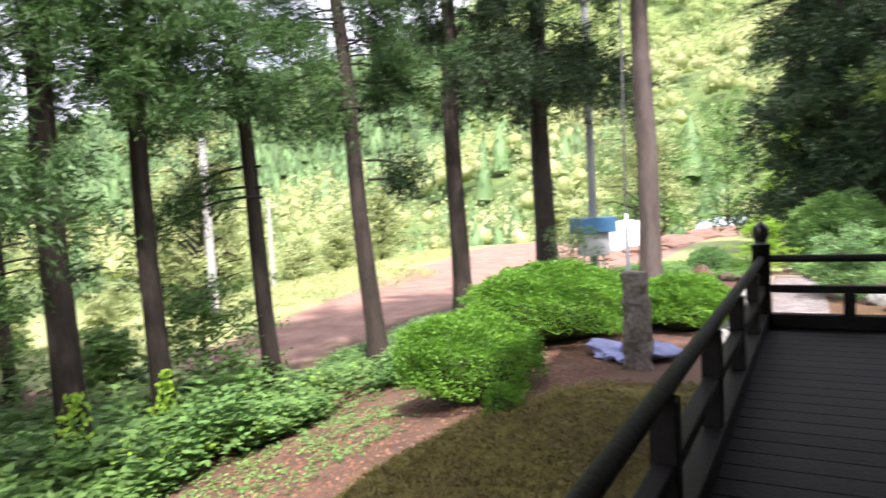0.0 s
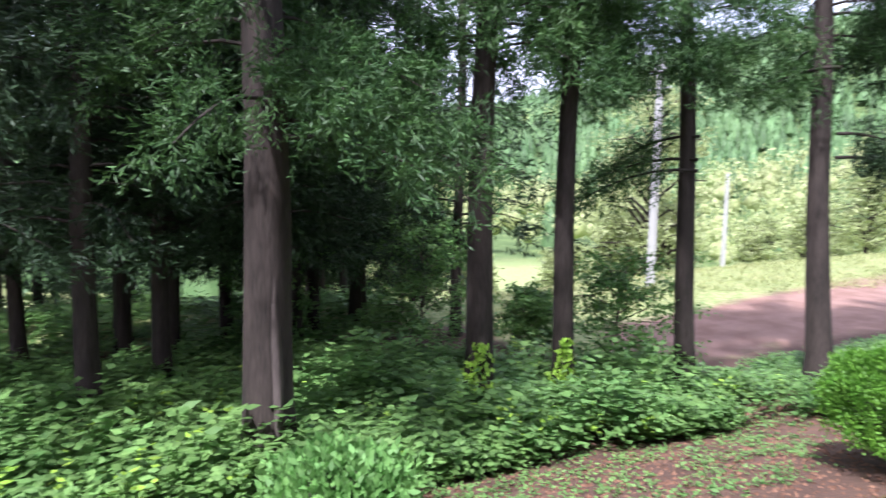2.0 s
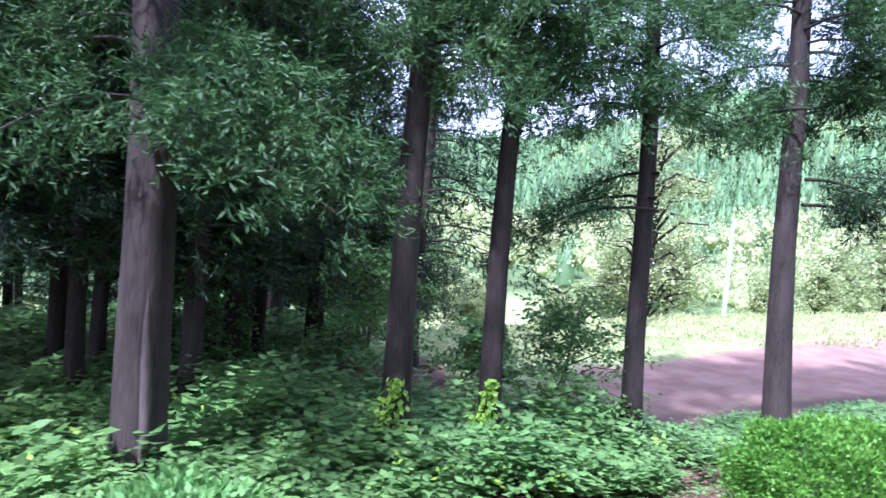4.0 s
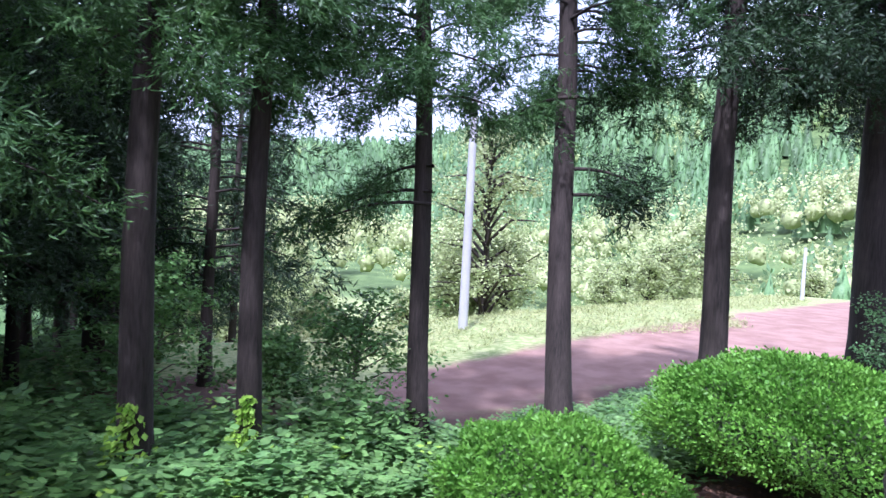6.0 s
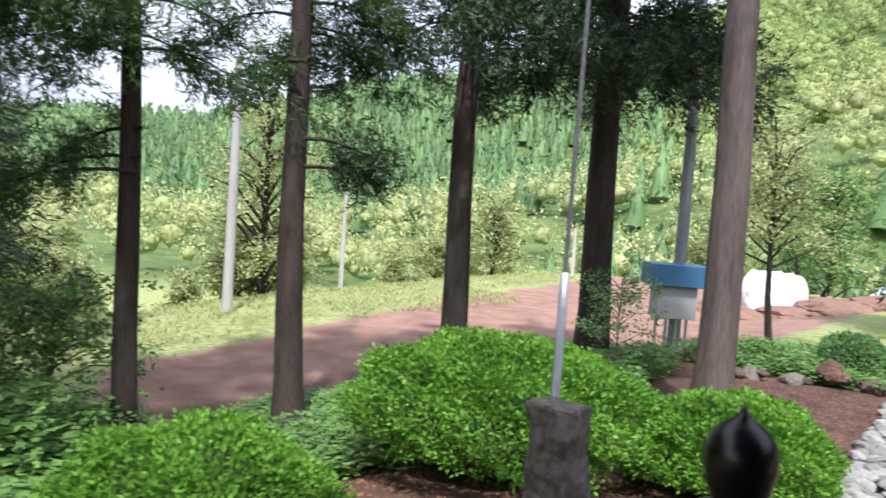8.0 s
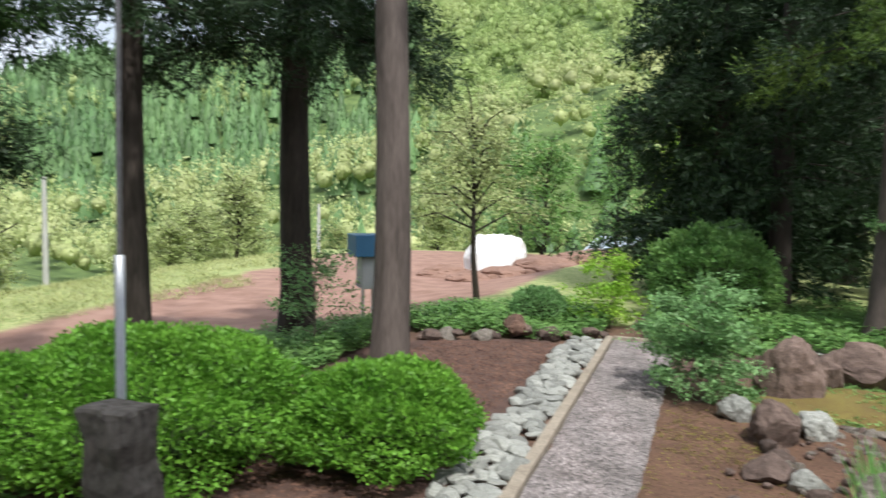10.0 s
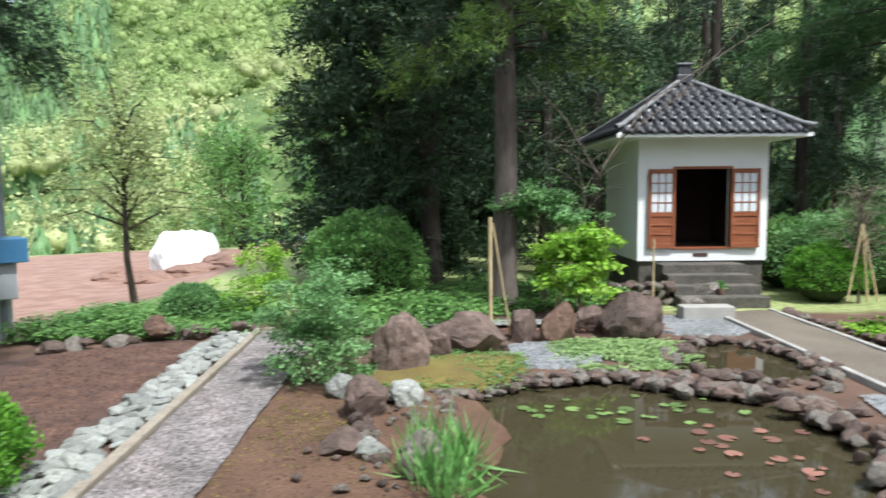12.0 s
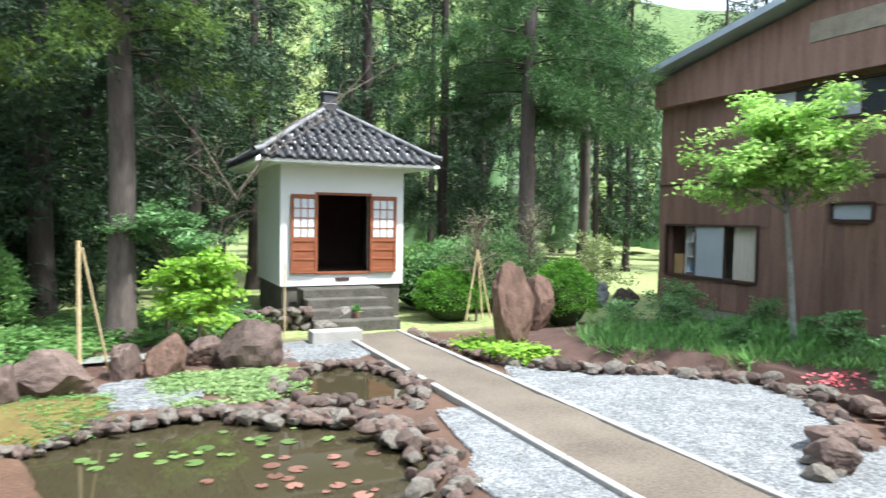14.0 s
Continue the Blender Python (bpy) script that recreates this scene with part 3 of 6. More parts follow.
sheet("back_bed", "dark leaf-littered soil under the cedars", "bed", [(-0.2, 19.5), (-0.5, 24), (3, 26), (6.4, 24.5), (6.4, 21), (5.6, 19.3), (3, 18.9), (1.4, 17.4), (0.2, 17.2)], 0.025, SOIL, height=0.1)
strip("plank_walk", "pale stone slabs behind the rounded boulders", 1.6, 5.8, 19.15, 19.6, 0.16, PEBBLE)
PATH_TURN = pose(-1.08, 19.3, 0, 0, 0, 2.25) @ pose(1.08, -19.3, 0)
kerb = thing("path_kerb", "pale weathered timber kerb along gravel path", "kerb")
for k in range(6):
    part("kerb_beam", boxes((-1.14, -1.02, 8.3 + 1.84 * k, 8.3 + 1.84 * k + 1.83, -0.05, 0.115), bevel=0.012), KERBWOOD, kerb, m=PATH_TURN)
part("kerb_beam", boxes((-1.0, 0.2, 19.3, 19.4, -0.05, 0.115), bevel=0.012), KERBWOOD, kerb)
kerb2 = thing("stone_kerb", "thin pale concrete kerbs along the earth path", "kerb")
for k in range(13):
    for x in (7.6, 8.83):
        part("kerb_stone", boxes((x, x + 0.1, 8.0 + k, 8.0 + k + 0.985, -0.05, 0.09), bevel=0.012), CONCRETE, kerb2)

tagged(new("pond", raw("pond", [(1.6, 10.5, -0.10), (7.0, 10.5, -0.10), (7.0, 16.8, -0.10), (1.6, 16.8, -0.10)], [(0, 1, 2, 3)], WATER)), "still murky olive-brown pond water", "pond", kind="structure")
tagged(new("back_pond", raw("back_pond", [(5.3, 15.9, -0.02), (7.6, 15.9, -0.02), (7.6, 18.4, -0.02), (5.3, 18.4, -0.02)], [(0, 1, 2, 3)], WATER)), "small upper pond basin ringed with stones", "pond", kind="structure")


# ---- rocks ----
def rock_mesh(name, mat, seed, sub=2, cuts=11, rough=0.3):
    rr = random.Random(seed)
    bm = bmesh.new()
    bmesh.ops.create_icosphere(bm, subdivisions=sub, radius=1)
    off = Vector((rr.random() * 50, rr.random() * 50, seed))
    for v in bm.verts:
        v.co *= 1 + rough * noise.noise(v.co * 1.2 + off) + 0.4 * rough * noise.noise(v.co * 3.1 + off)
    for _ in range(cuts):
        n = Vector((rr.gauss(0, 1), rr.gauss(0, 1), rr.gauss(0, 1))).normalized()
        d = rr.uniform(0.5, 0.82)
        for v in bm.verts:
            e = v.co.dot(n) - d
            if e > 0:
                v.co -= n * e * 0.92
    for v in bm.verts:
        v.co *= 1 + 0.07 * noise.noise(v.co * 4.3 + off) + (0.05 * noise.noise(v.co * 10 + off) if sub > 2 else 0)
    me = bpy.data.meshes.new(name)
    bm.to_mesh(me)
    bm.free()
    me.materials.append(mat)
    return me


ROCKS = [rock_mesh("rock", ROCK, s) for s in range(6)]
SLABS = [rock_mesh("slab", PEBBLE, 20 + s, 2, 9) for s in range(5)]
PALES = [rock_mesh("pale", ROCK_GREY, 40 + s) for s in range(3)]


def stone(parent, meshes, x, y, z, sx, sy, sz, rz=None, name="stone"):
    m = Matrix.LocRotScale((x, y, z), Euler((R.uniform(-0.25, 0.25), R.uniform(-0.25, 0.25), R.uniform(0, 6.3) if rz is None else rz)), (sx, sy, sz))
    return link(name, R.choice(meshes), parent, m)


def stone_row(parent, line, size, gap, rows=1, spread=0.0, base=0.0, meshes=ROCKS):
    line = np.array(line, float)
    seg = np.hypot(*np.diff(line, axis=0).T)
    cum = np.concatenate([[0], np.cumsum(seg)])
    d = 0.0
    while d < cum[-1]:
        x, y = np.interp(d, cum, line[:, 0]), np.interp(d, cum, line[:, 1])
        for _ in range(rows):
            s = size * R.uniform(0.6, 1.35)
            pick = PALES if R.random() < 0.4 else meshes
            stone(parent, pick, x + R.uniform(-1, 1) * spread, y + R.uniform(-1, 1) * spread, base + s * R.uniform(0.15, 0.6), s, s * R.uniform(0.7, 1.1), s * R.uniform(0.55, 0.9))
        d += gap * R.uniform(0.75, 1.25)


edge = thing("pond_edge", "uneven brown and grey rocks heaped round the pond", "rock border")
stone_row(edge, [(2.2, 13.9), (2.05, 14.6), (2.15, 15.3), (2.9, 15.95), (4.1, 16.4), (5.2, 16.0)], 0.10, 0.10, 3, 0.24, -0.05)
stone_row(edge, [(5.2, 16.0), (6.1, 15.4), (6.55, 14.5), (6.6, 13.6), (6.2, 12.8), (5.9, 12.2)], 0.125, 0.12, 3, 0.28, -0.04)
stone_row(edge, [(1.5, 13.2), (1.3, 14.2), (1.5, 15.0), (1.9, 15.4)], 0.17, 0.3, 1, 0.15, 0.0)
stone_row(edge, [(5.5, 16.9), (5.9, 17.7), (6.4, 18.3), (7.1, 18.1), (7.5, 17.2), (7.45, 16.3), (7.1, 15.6), (6.3, 15.9), (5.6, 16.4)], 0.11, 0.12, 2, 0.16, 0.0)
ring = thing("gravel_pool_edge", "brown rocks set round the pale gravel pool", "rock border")
stone_row(ring, [(9.3, 17.9), (9.7, 17.2), (10.3, 16.3), (11.5, 15.8), (12.4, 14.6), (12.3, 13.8)], 0.14, 0.15, 2, 0.18, 0.03)
stone_row(ring, [(12.3, 13.8), (11.9, 13.1), (11.3, 12.5), (10.7, 12.0), (10.1, 11.9), (9.7, 11.4)], 0.16, 0.2, 2, 0.15, 0.0)
stone_row(ring, [(12.6, 13.6), (12.3, 12.6), (11.6, 11.8), (11.0, 11.2)], 0.16, 0.2, 2, 0.15, 0.05)
stone_row(ring, [(9.1, 20.6), (9.15, 19.2), (9.2, 18.0), (9.4, 17.3)], 0.12, 0.28, 1, 0.06, 0.03)
bedrow = thing("bed_edge", "rounded field stones closing the mulch bed", "rock border")
stone_row(bedrow, [(-4.1, 17.8), (-3.2, 18.3), (-2.3, 18.9), (-1.5, 19.3), (-1.2, 19.5)], 0.20, 0.28, 1, 0.08, 0.05)
stone_row(bedrow, [(0.0, 19.6), (0.5, 19.5), (1.0, 19.4)], 0.16, 0.3, 1, 0.08, 0.05)
strays = thing("stray_stones", "small scattered brown and grey stones by the pond", "stones")
for k in range(70):
    q = R.uniform(0.03, 0.085)
    stone(strays, ROCKS + PALES, R.gauss(1.6, 0.28), R.uniform(12.6, 16.6), 0.03 + q * 0.4, q, q * 0.8, q * 0.7)
riprap = thing("stone_strip", "strip of flat pale grey broken stones beside path", "stone strip")
for k in range(290):
    y = 10.2 + 8.9 * (k + R.random()) / 290
    x = R.uniform(-1.72, -1.2) + 0.039 * (19.3 - y)
    s = R.uniform(0.07, 0.125)
    stone(riprap, SLABS, x, y, 0.045 + R.uniform(0, 0.03), s * 1.35, s, s * 0.55)


def boulder(label, x, y, z, sx, sy, sz, mat, seed, rz=0.0, tilt=(0, 0), group="", rough=0.25, cuts=7):
    me = rock_mesh("boulder", mat, seed, 4, cuts, rough)
    ob = new("boulder", me)
    ob.matrix_basis = Matrix.LocRotScale((x, y, z), Euler((tilt[0], tilt[1], rz)), (sx, sy, sz))
    return tagged(ob, label, "rock", group)


boulder("tall reddish-brown standing rock beside the path", 10.25, 18.55, 0.74, 0.48, 0.40, 1.0, ROCK_RED, 101, 0.4, (0, 0.06), cuts=9)
boulder("reddish-brown upright slab rock behind the tall rock", 11.9, 20.2, 0.52, 0.58, 0.4, 0.74, ROCK_RED, 102, 0.9, (0, -0.12), cuts=9)
boulder("large angular purple-brown rock on the pond bank", 1.6, 16.55, 0.32, 0.42, 0.38, 0.54, ROCK, 103, 0.5, (0.1, 0.25), cuts=10)
boulder("broad sloping purple-brown rock beside the pond", 2.75, 17.7, 0.22, 0.66, 0.4, 0.42, ROCK, 104, -0.3, (0, 0.2), cuts=9)
boulder("square-cut dark rock beside the bare earth", 1.35, 14.65, 0.18, 0.28, 0.24, 0.30, ROCK, 105, 0.3, cuts=9)
boulder("large rounded brown boulder behind the ground cover", 5.45, 18.85, 0.36, 0.58, 0.5, 0.62, ROCK, 106, 0.2)
boulder("squat reddish rounded boulder by the gravel patch", 4.2, 18.5, 0.22, 0.38, 0.32, 0.42, ROCK_RED, 107, 0.8, group="rounded boulders")
boulder("upright flat-topped brown stone by the gravel patch", 3.55, 18.55, 0.25, 0.27, 0.24, 0.46, ROCK, 108, 0.2, group="rounded boulders", cuts=9)
boulder("dark mossy boulder among the ground cover", 4.85, 19.15, 0.15, 0.38, 0.3, 0.34, ROCK, 109, 0.5, group="rounded boulders")
boulder("small brown rock on the mossy bank", 2.15, 17.3, 0.22, 0.25, 0.22, 0.35, ROCK, 110, 0.4)
boulder("pale whitish stone at the edge of the earth", 1.55, 13.4, 0.06, 0.17, 0.15, 0.18, PEBBLE, 111)
boulder("brown stone at the edge of the earth", 1.2, 13.55, 0.08, 0.26, 0.2, 0.2, ROCK, 112)
boulder("pale stone beside the square rock", 1.75, 15.05, 0.12, 0.2, 0.16, 0.2, PEBBLE, 113)
boulder("pale stone under the leafy shrub", 0.95, 15.35, 0.1, 0.2, 0.16, 0.2, PEBBLE, 114)
boulder("brown rock at the waterside", 2.0, 13.0, 0.12, 0.22, 0.2, 0.3, ROCK_GREY, 115)
boulder("tan rock on the bed edge", -2.7, 18.7, 0.25, 0.24, 0.2, 0.2, ROCK_RED, 116)
boulder("big brown rock ringing the gravel pool", 10.6, 12.2, 0.14, 0.30, 0.26, 0.26, ROCK, 117)
boulder("big brown rock ringing the gravel pool", 10.0, 11.75, 0.12, 0.28, 0.3, 0.22, ROCK, 118)
boulder("brown rock at the house corner", 15.9, 22.3, 0.25, 0.4, 0.35, 0.4, ROCK, 119)
boulder("brown rock at the house corner", 16.6, 22.9, 0.2, 0.35, 0.3, 0.35, ROCK, 120)
heap2 = boulder("heap of dark grey crushed stone", 15.6, 24.3, 0.1, 1.3, 1.1, 0.75, material("crushed_stone", (0.10, 0.11, 0.12), (0.30, 0.31, 0.33), 12.0, 0.9, 1.0, 45.0), 121, cuts=0)

# rough stone post with the flag pole
fp = thing("flag_pole", "tall thin steel flagpole beside a rough stone post", "flagpole", pose(-2.36, 9.62, 0))
V, F = tube([(0, 0, 0.3), (0, 0, 2.155), (0, 0, 2.16)], [0.028, 0.028, 0.02], 12)
link("pole", raw("pole", V, F, STEEL, True), fp, None, "pale galvanised lower tube")
V, F = tube([(0, 0, 2.14), (0.02, 0, 4.5), (0.03, 0, 7.5)], [0.015, 0.014, 0.012], 10)
link("upper_pole", raw("upper_pole", V, F, POLEDARK, True), fp, None, "thin dark grey upper tube")
post_bm = bmesh.new()
box(post_bm, -0.17, 0.17, -0.13, 0.13, -0.3, 1.36, 0.03)
bmesh.ops.subdivide_edges(post_bm, edges=post_bm.edges[:], cuts=11, use_grid_fill=True)
for v in post_bm.verts:
    v.co += Vector((noise.noise(v.co * 5), noise.noise(v.co * 5 + Vector((9, 0, 0))), 0.4 * noise.noise(v.co * 6))) * 0.06
    v.co += Vector((noise.noise(v.co * 17), noise.noise(v.co * 17 + Vector((5, 3, 0))), 0)) * 0.022
    v.co.x *= 1.12 - 0.12 * v.co.z
sp = part("stone_post", post_bm, ROCK_GREY)
sp.matrix_basis = pose(-2.23, 9.48, 0)
tagged(sp, "rough lichen-grey standing stone post in the garden", "stone post")
net = rock_mesh("net", PLASTICBLUE, 77, 4, 0, 1.1)
nb = new("folded_net", net)
nb.matrix_basis = Matrix.LocRotScale((-2.45, 10.1, 0.06), None, (0.45, 0.42, 0.17))
tagged(nb, "crumpled blue-white net lying behind the stone post", "net")


# ---- trees and shrubs ----
def fronds(P, main, rs, sprigs, needles, length, blade):
    """Feathery cedar sprays: at each point several curved sprigs, each set with needles on all sides."""
    n = len(P)
    d = unit(main[:, None, :] + rs.normal(size=(n, sprigs, 3)) * 0.55)
    p0 = P[:, None, :] + rs.normal(size=(n, sprigs, 3)) * 0.09
    ln = length * (0.55 + 0.7 * rs.rand(n, sprigs, 1, 1))
    u = (np.arange(needles)[None, None, :, None] + rs.rand(n, sprigs, needles, 1)) / needles
    curl = np.array([0, 0, 0.30]) * u * u - np.array([0, 0, 0.12]) * u
    C = p0[:, :, None, :] + ln * (d[:, :, None, :] * u + curl)
    D = d[:, :, None, :] * 0.9 + np.array([0, 0, 0.2]) * u + rs.normal(size=(n, sprigs, needles, 3)) * 0.42
    L = blade * (1.25 - 0.55 * u) * (0.75 + 0.5 * rs.rand(n, sprigs, needles, 1))
    return C.reshape(-1, 3), D.reshape(-1, 3), L.reshape(-1)


def crown_mesh(name, mat, z0, z1, reach, branches, sprays, sprigs, needles, seed, droop=0.55, blade=0.11, wide=0.022, length=0.42):
    """Cedar foliage: hanging feathery sprays in clumps along drooping branches; and the branches that bear them."""
    rs = np.random.RandomState(seed)
    P, M, limbs = [], [], []
    us = np.linspace(0, 0.8, 5)
    for b in range(branches):
        q = (b + rs.rand()) / branches
        z = z0 + (z1 - z0) * q ** 1.3
        ln = reach * (0.55 + 0.6 * rs.rand()) * (1 - 0.75 * max(0, q - 0.25))
        a = rs.rand() * 2 * np.pi
        o = np.array([np.cos(a), np.sin(a), 0])
        limbs.append(tube([tuple(o * ln * u + np.array([0, 0, z + 0.25 * ln * u - droop * ln * u * u])) for u in us], 0.03 * (1 - 1.1 * us), 5))
        for k in range(sprays):
            u = 0.28 + 0.72 * (k + rs.rand()) / sprays
            P.append(o * ln * u + np.array([0, 0, z + 0.25 * ln * u - droop * ln * u * u]) + rs.normal(size=3) * 0.13 * (0.5 + u))
            M.append(unit(o * 0.7 + np.array([0, 0, -0.55]) + rs.normal(size=3) * 0.35))
    C, D, L = fronds(np.array(P), np.array(M), rs, sprigs, needles, length, blade)
    V, F = kites(C, D, L, wide, rs)
    return raw(name, V, F, mat), raw("branchwork", *tubes(limbs), BARK, True)


def trunk_mesh(r, h, lean, mat, seed, flare=0.5):
    zz = np.concatenate([[-0.5, -0.1, 0.1, 0.3, 0.6, 1.0], np.linspace(1.8, h, 12)])
    rad = r * (1 - 0.75 * np.clip(zz / h, 0, 1)) * (1 + flare * np.exp(-np.clip(zz, 0, 9) / 0.35))
    pts = [(lean[0] * z + 0.03 * math.sin(z * 0.9 + seed), lean[1] * z + 0.03 * math.cos(z * 0.8 + seed), z) for z in zz]
    V, F = tube(pts, rad, 18, 0.16, seed)
    return raw("trunk", V, F, mat, True)


CROWNS = {
    "high": [crown_mesh("crown", CEDAR, 5.9, 12, 2.5, 44, 14, 11, 10, 1, wide=0.021), crown_mesh("crown", CEDAR, 5.6, 12, 2.6, 44, 14, 11, 10, 2, wide=0.021)],
    "mid": [crown_mesh("crown", CEDAR, 5.0, 11.5, 2.6, 46, 14, 11, 10, 3, wide=0.021), crown_mesh("crown", CEDAR, 5.2, 11.5, 2.7, 46, 14, 11, 10, 4, wide=0.021)],
    "dusk": [crown_mesh("crown", CEDAR_SHADED, 5.3, 12, 2.8, 56, 14, 9, 10, 9, wide=0.03)],
    "dark": [crown_mesh("crown", CEDAR_SHADED, 2.8, 14, 2.7, 52, 9, 4, 6, 5, blade=0.20, wide=0.042, length=0.5), crown_mesh("crown", CEDAR_SHADED, 2.2, 14, 2.8, 52, 9, 4, 6, 6, blade=0.20, wide=0.042, length=0.5)],
    "near": [crown_mesh("crown", CEDAR_SHADED, 3.0, 12, 2.6, 50, 10, 9, 9, 8, blade=0.13, wide=0.026)],
    "low": [crown_mesh("crown", CEDAR_SHADED, 1.0, 13, 2.5, 100, 12, 5, 7, 7, blade=0.19, wide=0.05, length=0.5)],
}


def cedar(x, y, dia, kind, lean=(0, 0), mat=BARK, label="tall cedar with straight brown trunk and hanging green sprays", turn=None, h=17.0, group="", dz=0.0, lift=0.0):
    t = thing("cedar_tree", label, "tree", pose(x, y, at(x, y) + dz), group)
    link("trunk", trunk_mesh(dia / 2, h, lean, mat, int(abs(x * 31 + y * 17))), t)
    a = R.uniform(0, 360) if turn is None else turn
    m = pose(0, 0, lift, 0, 0, a)
    m.translation += Vector((lean[0] * 6, lean[1] * 6, 0))
    leaves, limbs = R.choice(CROWNS[kind])
    link("crown", leaves, t, m)
    link("branchwork", limbs, t, m.copy(), kind="stuff")
    return t


def bough(t, angle, length, z, seed, mat=CEDAR, sprays=30, blades=44, droop=0.35):
    """One low bough with its hanging sprays, on a cedar already standing."""
    rs = np.random.RandomState(seed)
    o = np.array([math.cos(radians(angle)), math.sin(radians(angle)), 0])
    line = [tuple(o * length * u + np.array([0, 0, z + 0.1 * length * u - droop * length * u * u])) for u in np.linspace(0, 1, 6)]
    u = 0.3 + 0.75 * rs.rand(sprays, 1)
    P = o * length * u + np.array([0, 0, z]) + np.array([0, 0, 1.0]) * (0.1 * length * u - droop * length * u * u) + rs.normal(size=(sprays, 3)) * 0.18
    C, D, L = fronds(P, unit(o * 0.4 + np.array([0, 0, -0.6]) + rs.normal(size=(sprays, 3)) * 0.4), rs, 8, max(6, blades // 5), 0.38, 0.10)
    V, F = kites(C, D, L, 0.021, rs)
    b = link("bough", raw("bough", *tube(line, [0.035, 0.03, 0.025, 0.018, 0.012, 0.006], 6), BARK, True), t)
    link("sprays", raw("sprays", V, F, mat), b)


ROW = "cedars in a row below the veranda"
tree_z = cedar(-8.6, 2.55, 0.60, "mid", (0.0, -0.02), BARK, "thick cedar with a pale scar down its trunk", group=ROW, lift=-0.5)
cedar(-9.5, 5.85, 0.45, "mid", (-0.01, 0.01), BARK, "cedar with creeper leaves climbing its trunk foot", group=ROW, lift=0.6)
cedar(-9.28, 7.25, 0.34, "high", (-0.02, 0.01), BARK, "slender cedar with creeper at its foot", group=ROW, lift=0.5)
tree_c = cedar(-9.48, 10.08, 0.36, "mid", (-0.06, -0.01), BARK, "cedar with low hanging sprays beside the road", group=ROW, lift=0.6)
tree_d = cedar(-8.2, 11.85, 0.40, "high", (-0.10, 0.04), BARK, "cedar leaning slightly over the road edge", group=ROW, lift=0.2)
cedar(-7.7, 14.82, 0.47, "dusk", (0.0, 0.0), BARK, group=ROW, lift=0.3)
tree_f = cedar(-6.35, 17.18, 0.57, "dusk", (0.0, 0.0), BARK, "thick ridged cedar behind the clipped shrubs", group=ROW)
cedar(-3.07, 14.45, 0.47, "high", (-0.005, 0.0), BARK_PALE, "pale smooth-barked cedar behind the clipped shrubs", group=ROW, lift=1.2)

V, F = tube([(0.30 - 0.02 * k, 0.02 * math.sin(k), 0.35 + 0.45 * k) for k in range(8)], [0.02, 0.05, 0.06, 0.06, 0.055, 0.05, 0.04, 0.01], 8, 0.3, 4)
link("bark_scar", raw("bark_scar", V, F, BARK_PALE, True), tree_z, None, "pale healed scar down the bark")
bough(tree_z, 40, 2.6, 4.2, 510)
bough(tree_z, 330, 2.4, 4.6, 511)
bough(tree_z, 80, 2.8, 4.4, 512)
bough(tree_z, 10, 2.2, 5.0, 513)
bough(tree_c, 205, 2.4, 4.2, 501)
bough(tree_c, 190, 2.0, 4.6, 502)
bough(tree_c, 250, 2.0, 4.0, 503)
bough(tree_d, 75, 1.3, 3.9, 504, CEDAR_SHADED, 36, 44, 0.2)
bough(tree_d, 60, 1.2, 4.3, 505, CEDAR_SHADED, 26)
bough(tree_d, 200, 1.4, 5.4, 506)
bough(tree_f, 60, 3.0, 5.6, 507, CEDAR_SHADED, 34)
bough(tree_f, 215, 2.6, 5.3, 508, CEDAR_SHADED, 34)
bough(tree_f, 120, 2.8, 5.6, 514, CEDAR_SHADED, 40)
bough(tree_f, 280, 2.6, 5.8, 515, CEDAR_SHADED, 40)
bough(tree_f, 20, 2.6, 5.9, 509, CEDAR_SHADED, 34)
# woods to the left of the row
for k in range(56):
    x, y = R.uniform(-34, -10.5), R.uniform(-14, 6.5)
    if y > 4.0 and x > -13 or math.hypot(x + 8.6, y - 2.5) < 2.6 or (y > 2.5 and x < -16):
        continue
    if x < -12.5 and abs(y - 2 + 0.325 * x) < 0.9:
        continue
    cedar(x, y, R.uniform(0.22, 0.36), "near" if x > -15 else "dark", (R.uniform(-0.02, 0.02), R.uniform(-0.02, 0.02)), BARK, "cedar in the shaded wood, foliage coloured as in shade", group="cedars in the shaded wood")
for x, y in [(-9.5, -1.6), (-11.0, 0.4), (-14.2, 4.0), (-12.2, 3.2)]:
    cedar(x, y, 0.35, "near", (0, 0), BARK, "cedar in the shaded wood, foliage coloured as in shade", group="cedars in the shaded wood")
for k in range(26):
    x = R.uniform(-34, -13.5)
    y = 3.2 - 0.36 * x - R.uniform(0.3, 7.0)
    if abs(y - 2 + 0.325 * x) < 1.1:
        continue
    cedar(x, y, R.uniform(0.2, 0.34), R.choice(["dark", "near"]), (0, 0), BARK, "cedar at the edge of the shaded wood, foliage coloured as in shade", group="cedars in the shaded wood")
